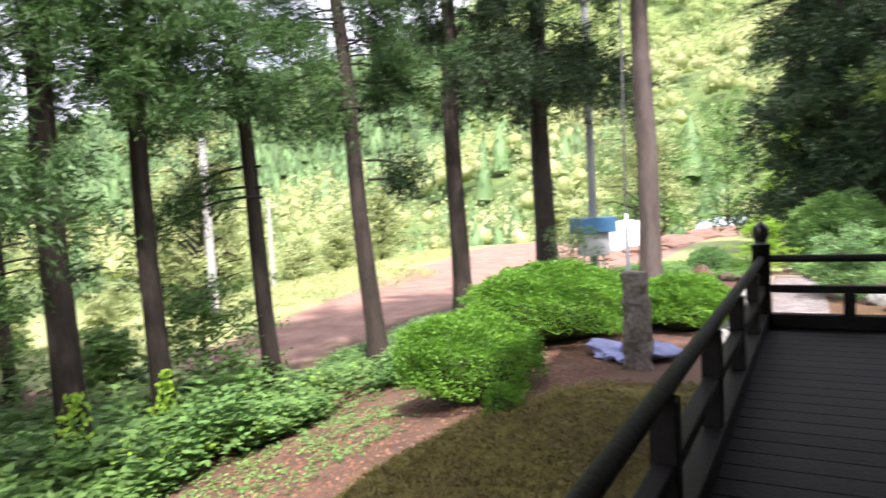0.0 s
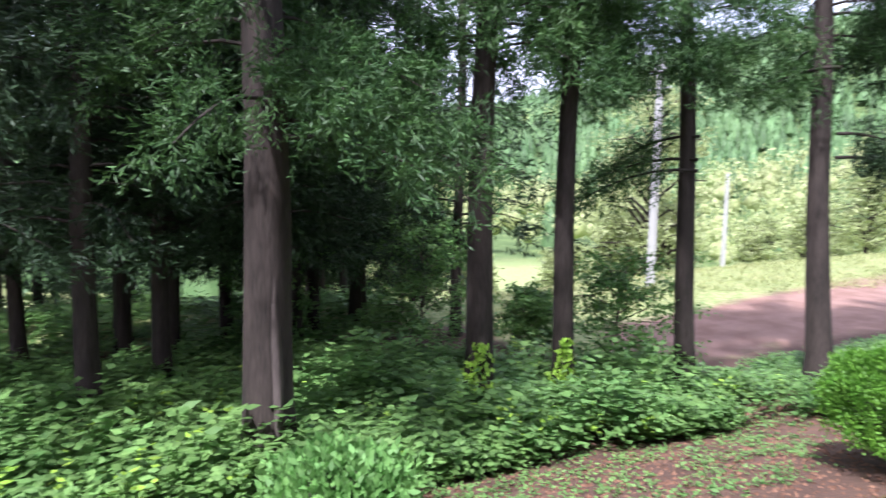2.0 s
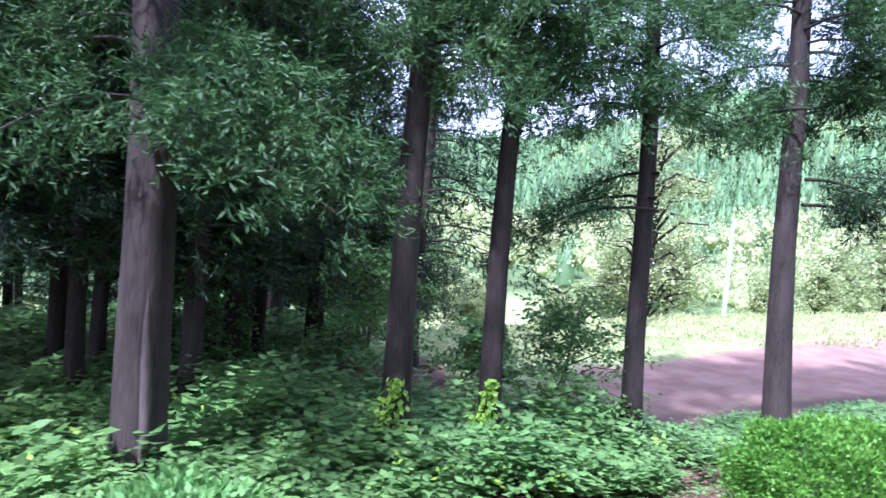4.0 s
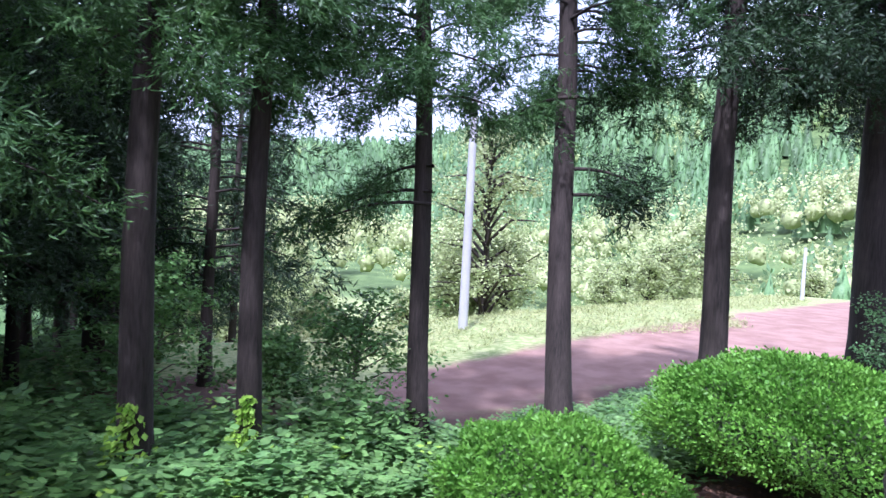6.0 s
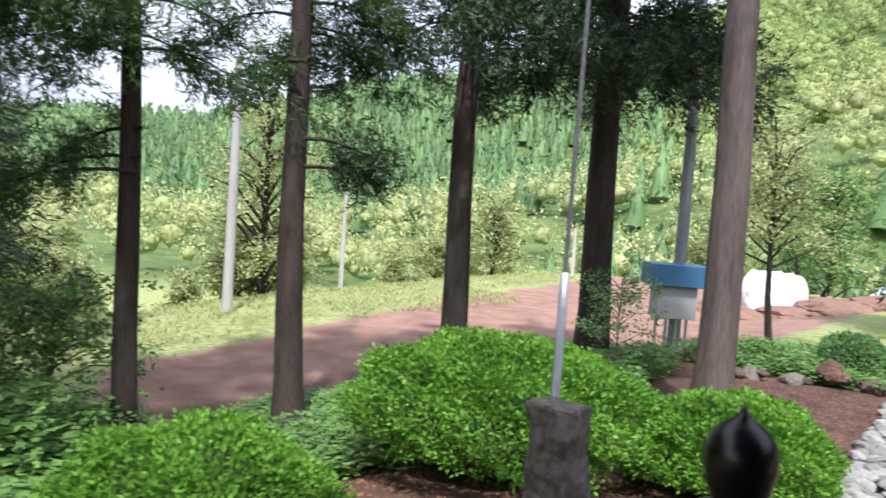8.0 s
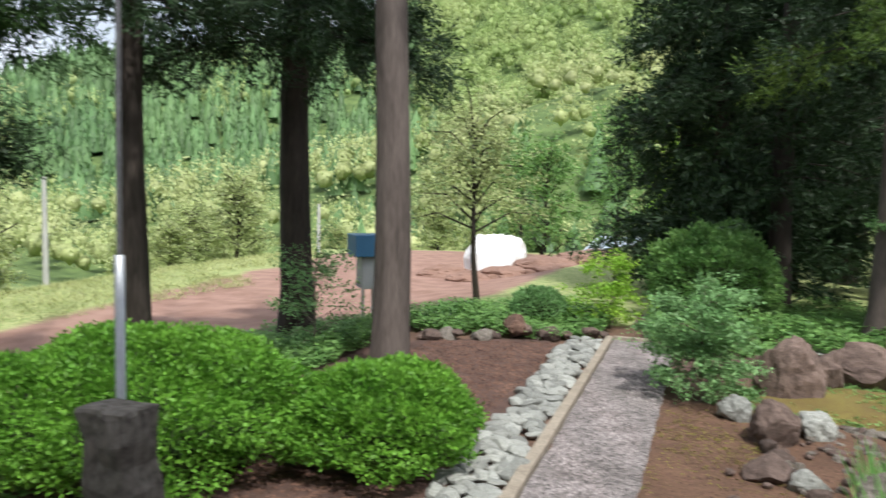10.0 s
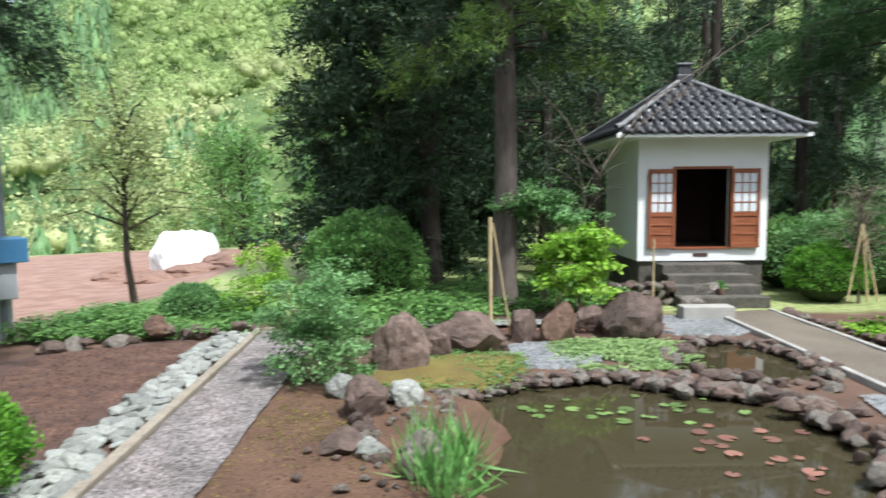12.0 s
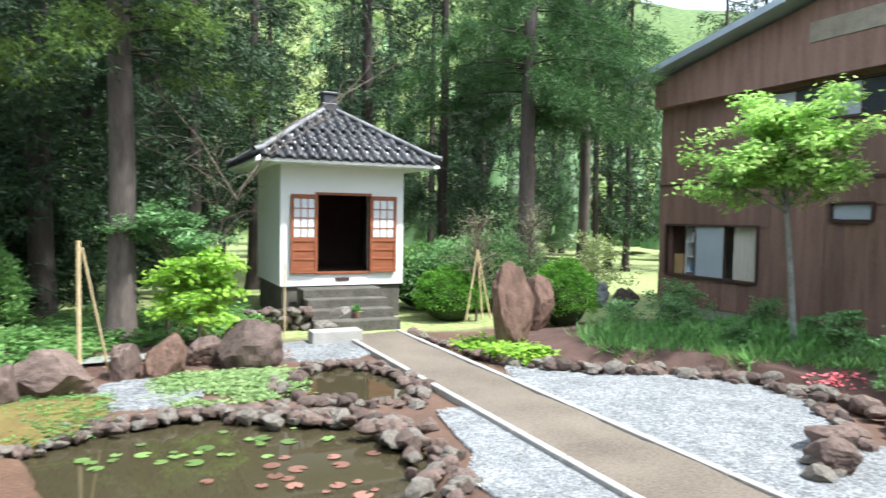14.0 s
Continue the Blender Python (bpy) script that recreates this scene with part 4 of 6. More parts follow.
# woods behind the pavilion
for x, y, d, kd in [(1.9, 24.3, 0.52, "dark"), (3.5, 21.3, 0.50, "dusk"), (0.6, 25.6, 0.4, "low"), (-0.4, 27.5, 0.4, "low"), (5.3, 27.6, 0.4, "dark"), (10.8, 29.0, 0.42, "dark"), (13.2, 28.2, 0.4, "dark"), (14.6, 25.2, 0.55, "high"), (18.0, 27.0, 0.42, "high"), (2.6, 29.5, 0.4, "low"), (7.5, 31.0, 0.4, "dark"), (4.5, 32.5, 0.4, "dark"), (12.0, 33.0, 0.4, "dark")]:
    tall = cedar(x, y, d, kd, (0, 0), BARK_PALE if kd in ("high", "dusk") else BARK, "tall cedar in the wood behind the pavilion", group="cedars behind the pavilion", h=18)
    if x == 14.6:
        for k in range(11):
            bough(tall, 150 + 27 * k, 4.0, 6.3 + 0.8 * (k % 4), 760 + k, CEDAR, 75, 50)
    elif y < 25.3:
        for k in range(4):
            bough(tall, 195 + 55 * k, 2.3, 5.4 + 0.35 * (k % 3), int(700 + x * 10 + k), CEDAR_NEW if 3 < x < 4 else CEDAR_SHADED, 32, 46)
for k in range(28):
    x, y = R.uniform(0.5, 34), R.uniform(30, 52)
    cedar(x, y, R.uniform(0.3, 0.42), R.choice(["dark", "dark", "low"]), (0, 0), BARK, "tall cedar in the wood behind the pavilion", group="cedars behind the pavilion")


def mound(name, label, category, x, y, rx, ry, h, mat, count, leaf=0.06, seed=0, base=0.0, loose=0.04, stems=True, group=""):
    """A clipped shrub: a shell of many small leaves over stems and a dark solid heart that stands for inner shade."""
    rs = np.random.RandomState(seed)
    z0 = at(x, y) + base
    t = thing(name, label, category, pose(x, y, z0), group)
    d = unit(rs.normal(size=(count, 3)))
    d[:, 2] = np.where(d[:, 2] < -0.35, -d[:, 2], d[:, 2])
    lump = 1 + 0.06 * np.sin(d[:, 1] * 9 + d[:, 2] * 7 + seed * 2) + 0.10 * np.sin(d[:, 0] * 5 + seed) * np.cos(d[:, 1] * 6 + seed) + 0.05 * np.sin(d[:, 0] * 13 + d[:, 2] * 11) + rs.normal(size=count) * loose
    depth = 1 - 0.16 * rs.rand(count) ** 2
    C = d * np.array([rx, ry, h * 0.56]) * (lump * depth)[:, None] + np.array([0, 0, h * 0.44])
    C[:, 2] = np.maximum(C[:, 2], 0.03)
    D = unit(d * 0.7 + rs.normal(size=(count, 3)) * 0.6 + np.array([0, 0, 0.35]))
    V, F = kites(C, D, leaf * (0.7 + 0.6 * rs.rand(count)), leaf * 0.55, rs)
    link("foliage", raw("foliage", V, F, mat), t)
    if stems:
        out = []
        for k in range(26):
            a, e = rs.rand() * 6.28, 0.25 + 0.65 * rs.rand()
            q = np.array([np.cos(a) * rx * e, np.sin(a) * ry * e, h * 0.85 * (1 - 0.6 * e * e)])
            out.append(tube([(0.12 * np.cos(a), 0.12 * np.sin(a), -0.1), q * 0.5 + np.array([0, 0, 0.05]), q], [0.02, 0.013, 0.005], 5))
        V, F = tubes(out)
        link("stems", raw("stems", V, F, TWIG, True), t)
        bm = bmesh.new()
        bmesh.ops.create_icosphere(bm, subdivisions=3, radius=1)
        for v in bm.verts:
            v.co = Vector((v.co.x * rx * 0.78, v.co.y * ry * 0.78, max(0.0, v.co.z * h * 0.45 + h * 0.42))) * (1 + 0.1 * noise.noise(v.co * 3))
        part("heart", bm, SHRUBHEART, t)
    return t


# Near-black green of the solid hearts: shade between the leaves as colour.
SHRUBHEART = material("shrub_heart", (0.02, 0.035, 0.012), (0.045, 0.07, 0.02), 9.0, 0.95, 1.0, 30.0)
AZ = "clipped azaleas"
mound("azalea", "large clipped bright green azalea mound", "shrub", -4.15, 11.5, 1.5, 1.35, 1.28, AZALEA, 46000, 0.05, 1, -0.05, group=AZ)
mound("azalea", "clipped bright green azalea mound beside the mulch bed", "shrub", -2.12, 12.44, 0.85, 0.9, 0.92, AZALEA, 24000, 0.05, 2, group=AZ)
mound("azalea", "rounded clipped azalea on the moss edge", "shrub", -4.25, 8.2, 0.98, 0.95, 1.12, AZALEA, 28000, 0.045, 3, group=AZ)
mound("azalea", "small sprouting shrub on the moss mound", "shrub", -3.0, 6.55, 0.2, 0.2, 0.5, AZALEA, 900, 0.05, 4, group=AZ)
mound("round_shrub", "small clipped green ball shrub beyond the bed", "shrub", -2.75, 20.6, 0.55, 0.5, 0.72, SHRUB, 5000, 0.06, 5)
mound("round_shrub", "tall dome of dark green clipped foliage", "shrub", 0.55, 22.4, 1.25, 1.1, 2.0, UNDER, 16000, 0.09, 6, loose=0.06)
mound("round_shrub", "clipped green shrub beside the pavilion steps", "shrub", 10.75, 22.4, 0.82, 0.7, 1.25, AZALEA, 10000, 0.06, 7)
mound("round_shrub", "clipped green shrub behind the standing rocks", "shrub", 12.9, 20.7, 0.75, 0.7, 1.5, AZALEA, 9000, 0.06, 8)
mound("hedge", "loose green hedge behind the bare shrub", "shrub", 12.4, 23.6, 2.0, 0.8, 1.9, SHRUB, 12000, 0.09, 9, loose=0.1)
mound("hedge", "green hedge behind the pavilion", "shrub", 11.2, 24.6, 1.4, 0.8, 1.7, UNDER, 9000, 0.09, 10, loose=0.1)


def leafy(name, label, category, x, y, h, spread, mat, leaf, count, seed, trunk_r=0.03, layers=5, flat=0.6, lean=(0, 0), bark=TWIG, base=0.0, low=0.45, group=""):
    """A small open tree: forking limbs and layered leaf sprays."""
    rs = np.random.RandomState(seed)
    t = thing(name, label, category, pose(x, y, at(x, y) + base), group)
    top = np.array([lean[0], lean[1], h * low])
    bend = np.array([0.06 * h * rs.normal() * 0.4, 0.06 * h * rs.normal() * 0.4, 0])
    V, F = tube([(0, 0, -0.15), tuple(top * 0.5 + bend), tuple(top), (lean[0] * 1.2, lean[1] * 1.2, h * 0.85)], [trunk_r * 1.3, trunk_r, trunk_r * 0.8, trunk_r * 0.25], 9, 0.1, seed)
    link("trunk", raw("trunk", V, F, bark, True), t)
    out, C, D = [], [], []
    nb = layers * 5
    for b in range(nb):
        q = (b + rs.rand()) / nb
        a = b * 2.4 + rs.rand()
        ln = spread * (0.5 + 0.6 * rs.rand()) * (1 - 0.55 * q)
        z = h * (low + (0.95 - low) * q)
        s = np.array([lean[0] * (1 + 0.2 * q), lean[1] * (1 + 0.2 * q), z - 0.12 * h])
        e = np.array([lean[0] + np.cos(a) * ln, lean[1] + np.sin(a) * ln, z + 0.06 * h * rs.normal()])
        mid = (s + e) / 2 + np.array([0, 0, 0.06 * h])
        out.append(tube([s, mid, e], [trunk_r * 0.45, trunk_r * 0.3, trunk_r * 0.1], 5))
        n = count // nb
        u = 0.35 + 0.72 * rs.rand(9, 1)
        p = s * (1 - u) ** 2 + 2 * mid * u * (1 - u) + e * u * u + rs.normal(size=(9, 3)) * np.array([0.14, 0.14, 0.04 + 0.06 * (1 - flat)]) * spread
        C.append(p[rs.randint(0, 9, n)] + rs.normal(size=(n, 3)) * np.array([0.07, 0.07, 0.03 + 0.025 * (1 - flat)]) * spread)
        D.append(rs.normal(size=(n, 3)) * np.array([1, 1, 0.35]) + np.array([0, 0, -0.25]))
    V, F = tubes(out)
    link("branchwork", raw("branchwork", V, F, bark, True), t, kind="stuff")
    C, D = np.vstack(C), np.vstack(D)
    V, F = kites(C, D, leaf * (0.6 + 0.7 * rs.rand(len(C))), leaf * 0.6, rs, flat)
    link("crown", raw("crown", V, F, mat), t)
    return t


leafy("maple", "young maple with bright yellow-green layered leaves", "tree", 14.75, 15.95, 4.6, 1.75, MAPLE, 0.12, 13000, 21, 0.05, 5, 0.72, (-0.55, -0.1), PEBBLE, 0.15, 0.66)
leafy("shrub_tree", "small lime-green leafy tree held by bamboo props", "tree", 4.75, 19.9, 1.75, 1.05, LIME, 0.12, 4200, 22, 0.03, 4, 0.6, base=0.1, low=0.35)
leafy("shrub_tree", "grey-green layered shrub tree before the pavilion", "tree", 4.3, 21.3, 2.6, 1.25, SHRUB, 0.09, 6500, 23, 0.04, 3, 0.75, base=0.1, low=0.66)
leafy("leafy_shrub", "airy grey-green shrub overhanging the gravel path", "shrub", 0.55, 16.1, 1.5, 1.0, SHRUB, 0.06, 9000, 24, 0.02, 5, 0.4, low=0.12)
leafy("leafy_shrub", "loose green shrub beyond the path end", "shrub", -1.3, 20.9, 1.5, 0.9, LIME, 0.07, 3600, 25, 0.02, 4, 0.4, low=0.15)
leafy("young_tree", "slim dark-stemmed tree with sparse pale leaves", "tree", -4.9, 23.0, 5.2, 2.1, SPRING, 0.10, 6500, 26, 0.07, 6, 0.5, (-0.2, 0.1), BARK, 0.0, 0.45)
leafy("leafy_shrub", "thin twiggy shrub between the cedars", "shrub", -5.3, 16.2, 1.9, 0.9, SHRUB, 0.06, 2400, 27, 0.02, 5, 0.3, low=0.12)
leafy("leafy_shrub", "leaning green sapling at the woodland edge", "shrub", -10.6, 8.6, 2.3, 1.5, UNDER, 0.10, 4200, 28, 0.035, 5, 0.6, (-0.2, 0.9), low=0.4)
for k, (x, y, h, w) in enumerate([(-13.6, 6.6, 3.0, 1.5), (-17.5, 7.6, 4.8, 2.0), (-13.0, 8.9, 1.5, 1.0), (-14.5, 3.6, 2.6, 1.4)]):
    leafy("sapling", "green broad-leaved sapling at the edge of the shaded wood", "tree", x, y, h, w, UNDER, 0.11, 5200, 600 + k, 0.035, 6, 0.65, low=0.2, group="saplings at the woodland edge")
leafy("leafy_shrub", "low pale-flecked shrub before the house", "shrub", 13.6, 13.0, 1.1, 0.75, SHRUB, 0.07, 4200, 29, 0.02, 4, 0.3, base=0.1, low=0.15)
leafy("leafy_shrub", "small camellia shrub on the bed", "shrub", 14.2, 14.6, 1.05, 0.4, SHRUB, 0.07, 1500, 30, 0.015, 4, 0.3, base=0.15, low=0.2)
leafy("leafy_shrub", "grey twiggy shrub before the window", "shrub", 15.2, 19.4, 0.95, 0.9, SHRUB, 0.06, 3000, 35, 0.015, 4, 0.3, base=0.15, low=0.15)
for k, (x, y, h) in enumerate([(12.9, 18.6, 0.7), (14.0, 18.2, 0.8), (16.0, 17.6, 0.75), (15.3, 16.0, 0.6), (13.6, 16.2, 0.5)]):
    leafy("leafy_shrub", "small green shrub in the bed before the house", "shrub", x, y, h, h * 0.75, SHRUB, 0.06, 1800, 640 + k, 0.012, 4, 0.4, base=0.18, low=0.12, group="shrubs before the house")
leafy("bare_shrub", "nearly bare grey shrub tied to bamboo props", "shrub", 11.3, 22.0, 2.7, 1.0, SPRING, 0.035, 1200, 36, 0.03, 16, 0.2, base=0.1, low=0.4)
leafy("bare_shrub", "nearly bare grey bush beside the cedars", "shrub", 13.4, 23.0, 2.9, 1.3, SPRING, 0.035, 1800, 37, 0.03, 18, 0.2, base=0.1, low=0.3)
leafy("leafy_shrub", "bright bush beyond the house corner", "shrub", 17.6, 25.8, 2.0, 1.4, SPRING, 0.09, 3600, 38, 0.03, 5, 0.3, low=0.2)


def moss_rise(x, y):
    """Height of the moss mound over the land."""
    ring = [(-2.6, 1.0), (-3.6, 4.0), (-3.7, 6.0), (-3.4, 7.3), (-2.6, 8.4), (-1.4, 8.8), (-0.6, 7.9), (-0.4, 3), (-1, 0)]
    c = np.array(ring).mean(0)
    d = np.hypot(x - c[0], y - c[1])
    q = d / (d + in_ring(x, y, ring))
    return 0.01 + 0.22 * (1 - ramp(0.55, 1.0, q)) + 0.03 * wave(x, y, 0.4)


def scatter(name, label, category, ring_points, count, mat, leaf, seed, height=0.35, per=6, wide=0.6, upright=0.4, rise=None):
    """Low plants: whorls of leaves on hidden stems, uncountable."""
    rs = np.random.RandomState(seed)
    ring_points = np.array(ring_points)
    lo, hi = ring_points.min(0), ring_points.max(0)
    pts = []
    while sum(len(p) for p in pts) < count:
        q = lo + (hi - lo) * rs.rand(count * 2, 2)
        pts.append(q[(in_ring(q[:, 0], q[:, 1], ring_points) + 0.15 * rs.normal(size=len(q)) > 0) & (0.5 + 0.5 * wave(q[:, 0], q[:, 1], 0.7, seed) > 0.25 * rs.rand(len(q)) + 0.05)])
    q = np.vstack(pts)[:count]
    z = land(q[:, 0], q[:, 1])
    if rise is not None:
        z = z + rise(q[:, 0], q[:, 1])
    hgt = height * (0.3 + 0.9 * rs.rand(count)) * (0.75 + 0.35 * wave(q[:, 0], q[:, 1], 0.9, seed + 1))
    a = rs.rand(count, per) * 6.28
    C = np.stack([np.repeat(q[:, 0:1], per, 1) + 0.05 * rs.normal(size=(count, per)), np.repeat(q[:, 1:2], per, 1) + 0.05 * rs.normal(size=(count, per)), (z + hgt)[:, None] * np.ones((1, per)) - 0.5 * hgt[:, None] * rs.rand(count, per)], -1).reshape(-1, 3)
    D = np.stack([np.cos(a), np.sin(a), upright * (rs.rand(count, per) - 0.3)], -1).reshape(-1, 3)
    V, F = kites(C, D, leaf * (0.6 + 0.8 * rs.rand(len(C))), leaf * wide, rs, 0.75)
    return tagged(new(name, raw(name, V, F, mat)), label, category, kind="stuff")


scatter("undergrowth", "dense broad-leaved undergrowth at the trees' feet", "plants", [(-7.2, -2), (-7.2, 3.5), (-7.4, 6), (-7.2, 8.2), (-7.6, 10), (-9.6, 10.8), (-11, 8), (-13, 5), (-14, 0), (-11, -3)], 13000, UNDER, 0.14, 41, 0.75)
scatter("undergrowth", "taller broad leaves round the cedar trunks", "plants", [(-7.4, -2), (-7.4, 3.5), (-7.6, 6), (-7.6, 9), (-9.6, 10), (-11, 8), (-12, 4), (-11, -3)], 1300, UNDER, 0.19, 62, 1.15, 8)
scatter("undergrowth", "lime-green young leaves above the undergrowth", "plants", [(-7.0, -2), (-7.0, 3.5), (-7.3, 6), (-7.2, 8.2), (-7.6, 10), (-9.6, 10.8), (-10.5, 8), (-11, 4), (-11, 0), (-9, -3)], 160, LIME, 0.11, 56, 0.95)
scatter("undergrowth", "shaded green undergrowth deep in the wood", "plants", [(-13, -12), (-13, 5), (-17, 8), (-32, 6), (-34, -12)], 7000, UNDER, 0.24, 42, 0.7)
scatter("undergrowth", "low green weeds along the road edge", "plants", [(-7.0, 9.5), (-7.6, 12.5), (-6.8, 15.5), (-5.4, 18.5), (-4.6, 16), (-5.4, 13.5), (-6.2, 11), (-6.2, 9.8)], 5200, UNDER, 0.10, 43, 0.42)
scatter("undergrowth", "low green weeds between cedars and road", "plants", [(-9.9, 9.4), (-9.8, 13), (-8.6, 16.4), (-7.2, 19), (-6.3, 18), (-7.2, 14.5), (-7.6, 12), (-8.4, 10)], 3200, UNDER, 0.11, 44, 0.35)
scatter("weeds", "scattered small weeds on the earth bank", "plants", [(-4.6, -2), (-5, 4), (-5.6, 8), (-5.4, 11), (-7.4, 10.5), (-7.6, 5), (-7.2, -2)], 1500, UNDER, 0.07, 45, 0.09, 4)
scatter("undergrowth", "green shrubs and ferns below the cedars", "plants", [(-0.4, 19.8), (-0.6, 23), (1, 25), (6, 24.6), (6.3, 21.5), (3.5, 20.5), (1.6, 18.9), (0.4, 18.2)], 4200, UNDER, 0.12, 46, 0.5)
scatter("undergrowth", "green plants beyond the bed edge", "plants", [(-5.2, 18.4), (-4.5, 21.5), (-1.7, 22.2), (-1.3, 19.9), (-3.2, 18.9)], 2600, UNDER, 0.10, 47, 0.4)
scatter("ground_cover", "pale green creeping ground cover behind the pond", "plants", [(4.2, 16.9), (3.9, 17.6), (4.4, 18.3), (5.6, 18.3), (6.0, 17.9), (5.4, 16.9), (5.0, 16.5)], 3200, COVER, 0.075, 48, 0.09, 5)
scatter("ground_cover", "green plants at the foot of the standing rock", "plants", [(9.4, 17.6), (9.3, 18.6), (9.7, 19.3), (10.4, 18.6), (10.3, 17.4), (9.8, 17.0)], 500, LIME, 0.13, 49, 0.3, 5)
scatter("iris_bed", "green strap-leaved plants before the house", "plants", [(11.2, 17.2), (12.2, 18.7), (16.2, 18.6), (16.4, 15.2), (14.6, 13.6), (13.3, 14.8), (12.7, 16.2)], 2600, GRASSY, 0.34, 50, 0.35, 6, 0.09, 2.6)
scatter("moss_tufts", "tufts of yellow-green moss on the pond bank", "moss", [(0.9, 15.6), (1.2, 16.8), (2.6, 17.5), (3.4, 17.3), (3.2, 16.3), (2.2, 15.6)], 1500, UNDER, 0.05, 57, 0.13, 5)
scatter("moss_tufts", "olive moss and fine grass over the mound", "moss", [(-2.6, 1.0), (-3.6, 4.0), (-3.7, 6.0), (-3.4, 7.3), (-2.6, 8.4), (-1.4, 8.8), (-0.6, 7.9), (-0.4, 3), (-1, 0)], 26000, MOSSBLADE, 0.045, 58, 0.05, 4, 0.35, 2.0, moss_rise)
scatter("moss_tufts", "patches of moss on the bare earth by the pond", "moss", [(0.15, 11.5), (0.15, 14.5), (0.5, 15.8), (1.3, 15.6), (1.2, 14), (1.5, 12), (1.2, 11)], 1600, MOSSBLADE, 0.035, 59, 0.05, 4)
scatter("pond_iris", "tuft of tall green iris blades at the waterside", "plants", [(1.95, 12.6), (1.95, 13.5), (2.3, 13.7), (2.45, 12.8), (2.3, 12.3)], 75, GRASSY, 0.42, 51, 0.14, 6, 0.06, 4.5)
scatter("flowers", "small pink flowers at the gravel's edge", "flowers", [(12.7, 13.7), (12.9, 14.2), (13.3, 14.0), (13.2, 13.5)], 60, PINK, 0.08, 52, 0.35, 5)
scatter("grass_tufts", "rough grass on the road's far verge", "grass", [(-15.4, 10.5), (-16.6, 18), (-20, 30), (-25.5, 48), (-29, 48), (-24, 30), (-22, 12), (-18, 9.5)], 9000, VERGE, 0.20, 53, 0.10, 4, 0.12, 2.0)

mound("grass_bush", "low bright green bush on the earth bank", "shrub", -6.7, 2.9, 0.75, 0.7, 0.55, GRASSY, 2600, 0.12, 55, loose=0.15)


def pebbles(name, label, count, x0, x1, y0, y1, z, size, mat, seed, keep=None):
    """Loose small stones lying on a gravel sheet."""
    rs = np.random.RandomState(seed)
    q = np.stack([rs.uniform(x0, x1, count), rs.uniform(y0, y1, count)], -1)
    if keep is not None:
        q = q[keep(q[:, 0], q[:, 1])]
    n = len(q)
    s = size * rs.uniform(0.5, 1.3, (n, 1, 1))
    a = rs.rand(n) * 6.28
    base = np.array([(1, 0, 0), (0.1, 0.8, 0.1), (-1, 0.1, 0), (0, -0.75, 0.1), (0.1, 0.1, 0.6)])[None] * s * rs.uniform(0.6, 1.3, (n, 5, 1))
    X = base[..., 0] * np.cos(a)[:, None] - base[..., 1] * np.sin(a)[:, None] + q[:, 0:1]
    Y = base[..., 0] * np.sin(a)[:, None] + base[..., 1] * np.cos(a)[:, None] + q[:, 1:2]
    Z = base[..., 2] + land(q[:, 0], q[:, 1])[:, None] + z
    F = (np.arange(n)[:, None, None] * 5 + np.array([(0, 1, 4), (1, 2, 4), (2, 3, 4), (3, 0, 4)])[None]).reshape(-1, 3)
    return tagged(new(name, raw(name, np.stack([X, Y, Z], -1).reshape(-1, 3), F, mat)), label, "gravel", kind="stuff")


pebbles("loose_gravel", "loose grey-pink stones on the garden path", 15000, -0.98, 0.05, 10.5, 19.2, 0.055, 0.024, PEBBLES_PINK, 81, lambda x, y: x > -0.98 + 0.039 * (19.3 - y))
pebbles("loose_gravel", "loose pale stones on the raked gravel", 16000, 6.3, 7.65, 9.5, 15.2, 0.03, 0.022, PEBBLES_WHITE, 82, lambda x, y: in_ring(x, y, [(7.7, 8.2), (7.7, 12), (7.68, 15.2), (7.2, 15.2), (6.95, 13.6), (6.6, 12.4), (6.2, 10.5), (6.2, 8.4)]) > 0)
pebbles("loose_gravel", "loose pale stones in the gravel pool", 22000, 8.95, 12.3, 10.5, 17.4, 0.035, 0.024, PEBBLES_WHITE, 83, lambda x, y: in_ring(x, y, [(8.95, 8.6), (8.95, 12), (8.95, 16.2), (9.5, 17.4), (10.4, 16.1), (11.6, 15.6), (12.3, 14.3), (11.9, 13.2), (11.2, 12.2), (10.6, 10.4), (10.2, 8.8)]) > 0)
pebbles("bark_chips", "dark bark chips on the mulch bed", 8000, -3.9, -1.7, 10.8, 18.6, 0.03, 0.03, PEBBLES_MULCH, 84, lambda x, y: (y < 18.4 + 0.4 * x + 1.0))
pebbles("loose_earth", "crumbs of red-brown earth by the pond", 3500, 0.15, 2.0, 11.0, 15.8, 0.03, 0.018, PEBBLES_MULCH, 85)
pebbles("leaf_litter", "dead brown leaves scattered over the bank", 9000, -8.5, -2.6, -1, 11, 0.0, 0.035, LITTER, 86)
pebbles("leaf_litter", "dead brown leaves under the garden cedars", 5000, -0.2, 6.2, 18.9, 25, 0.09, 0.035, LITTER, 87)

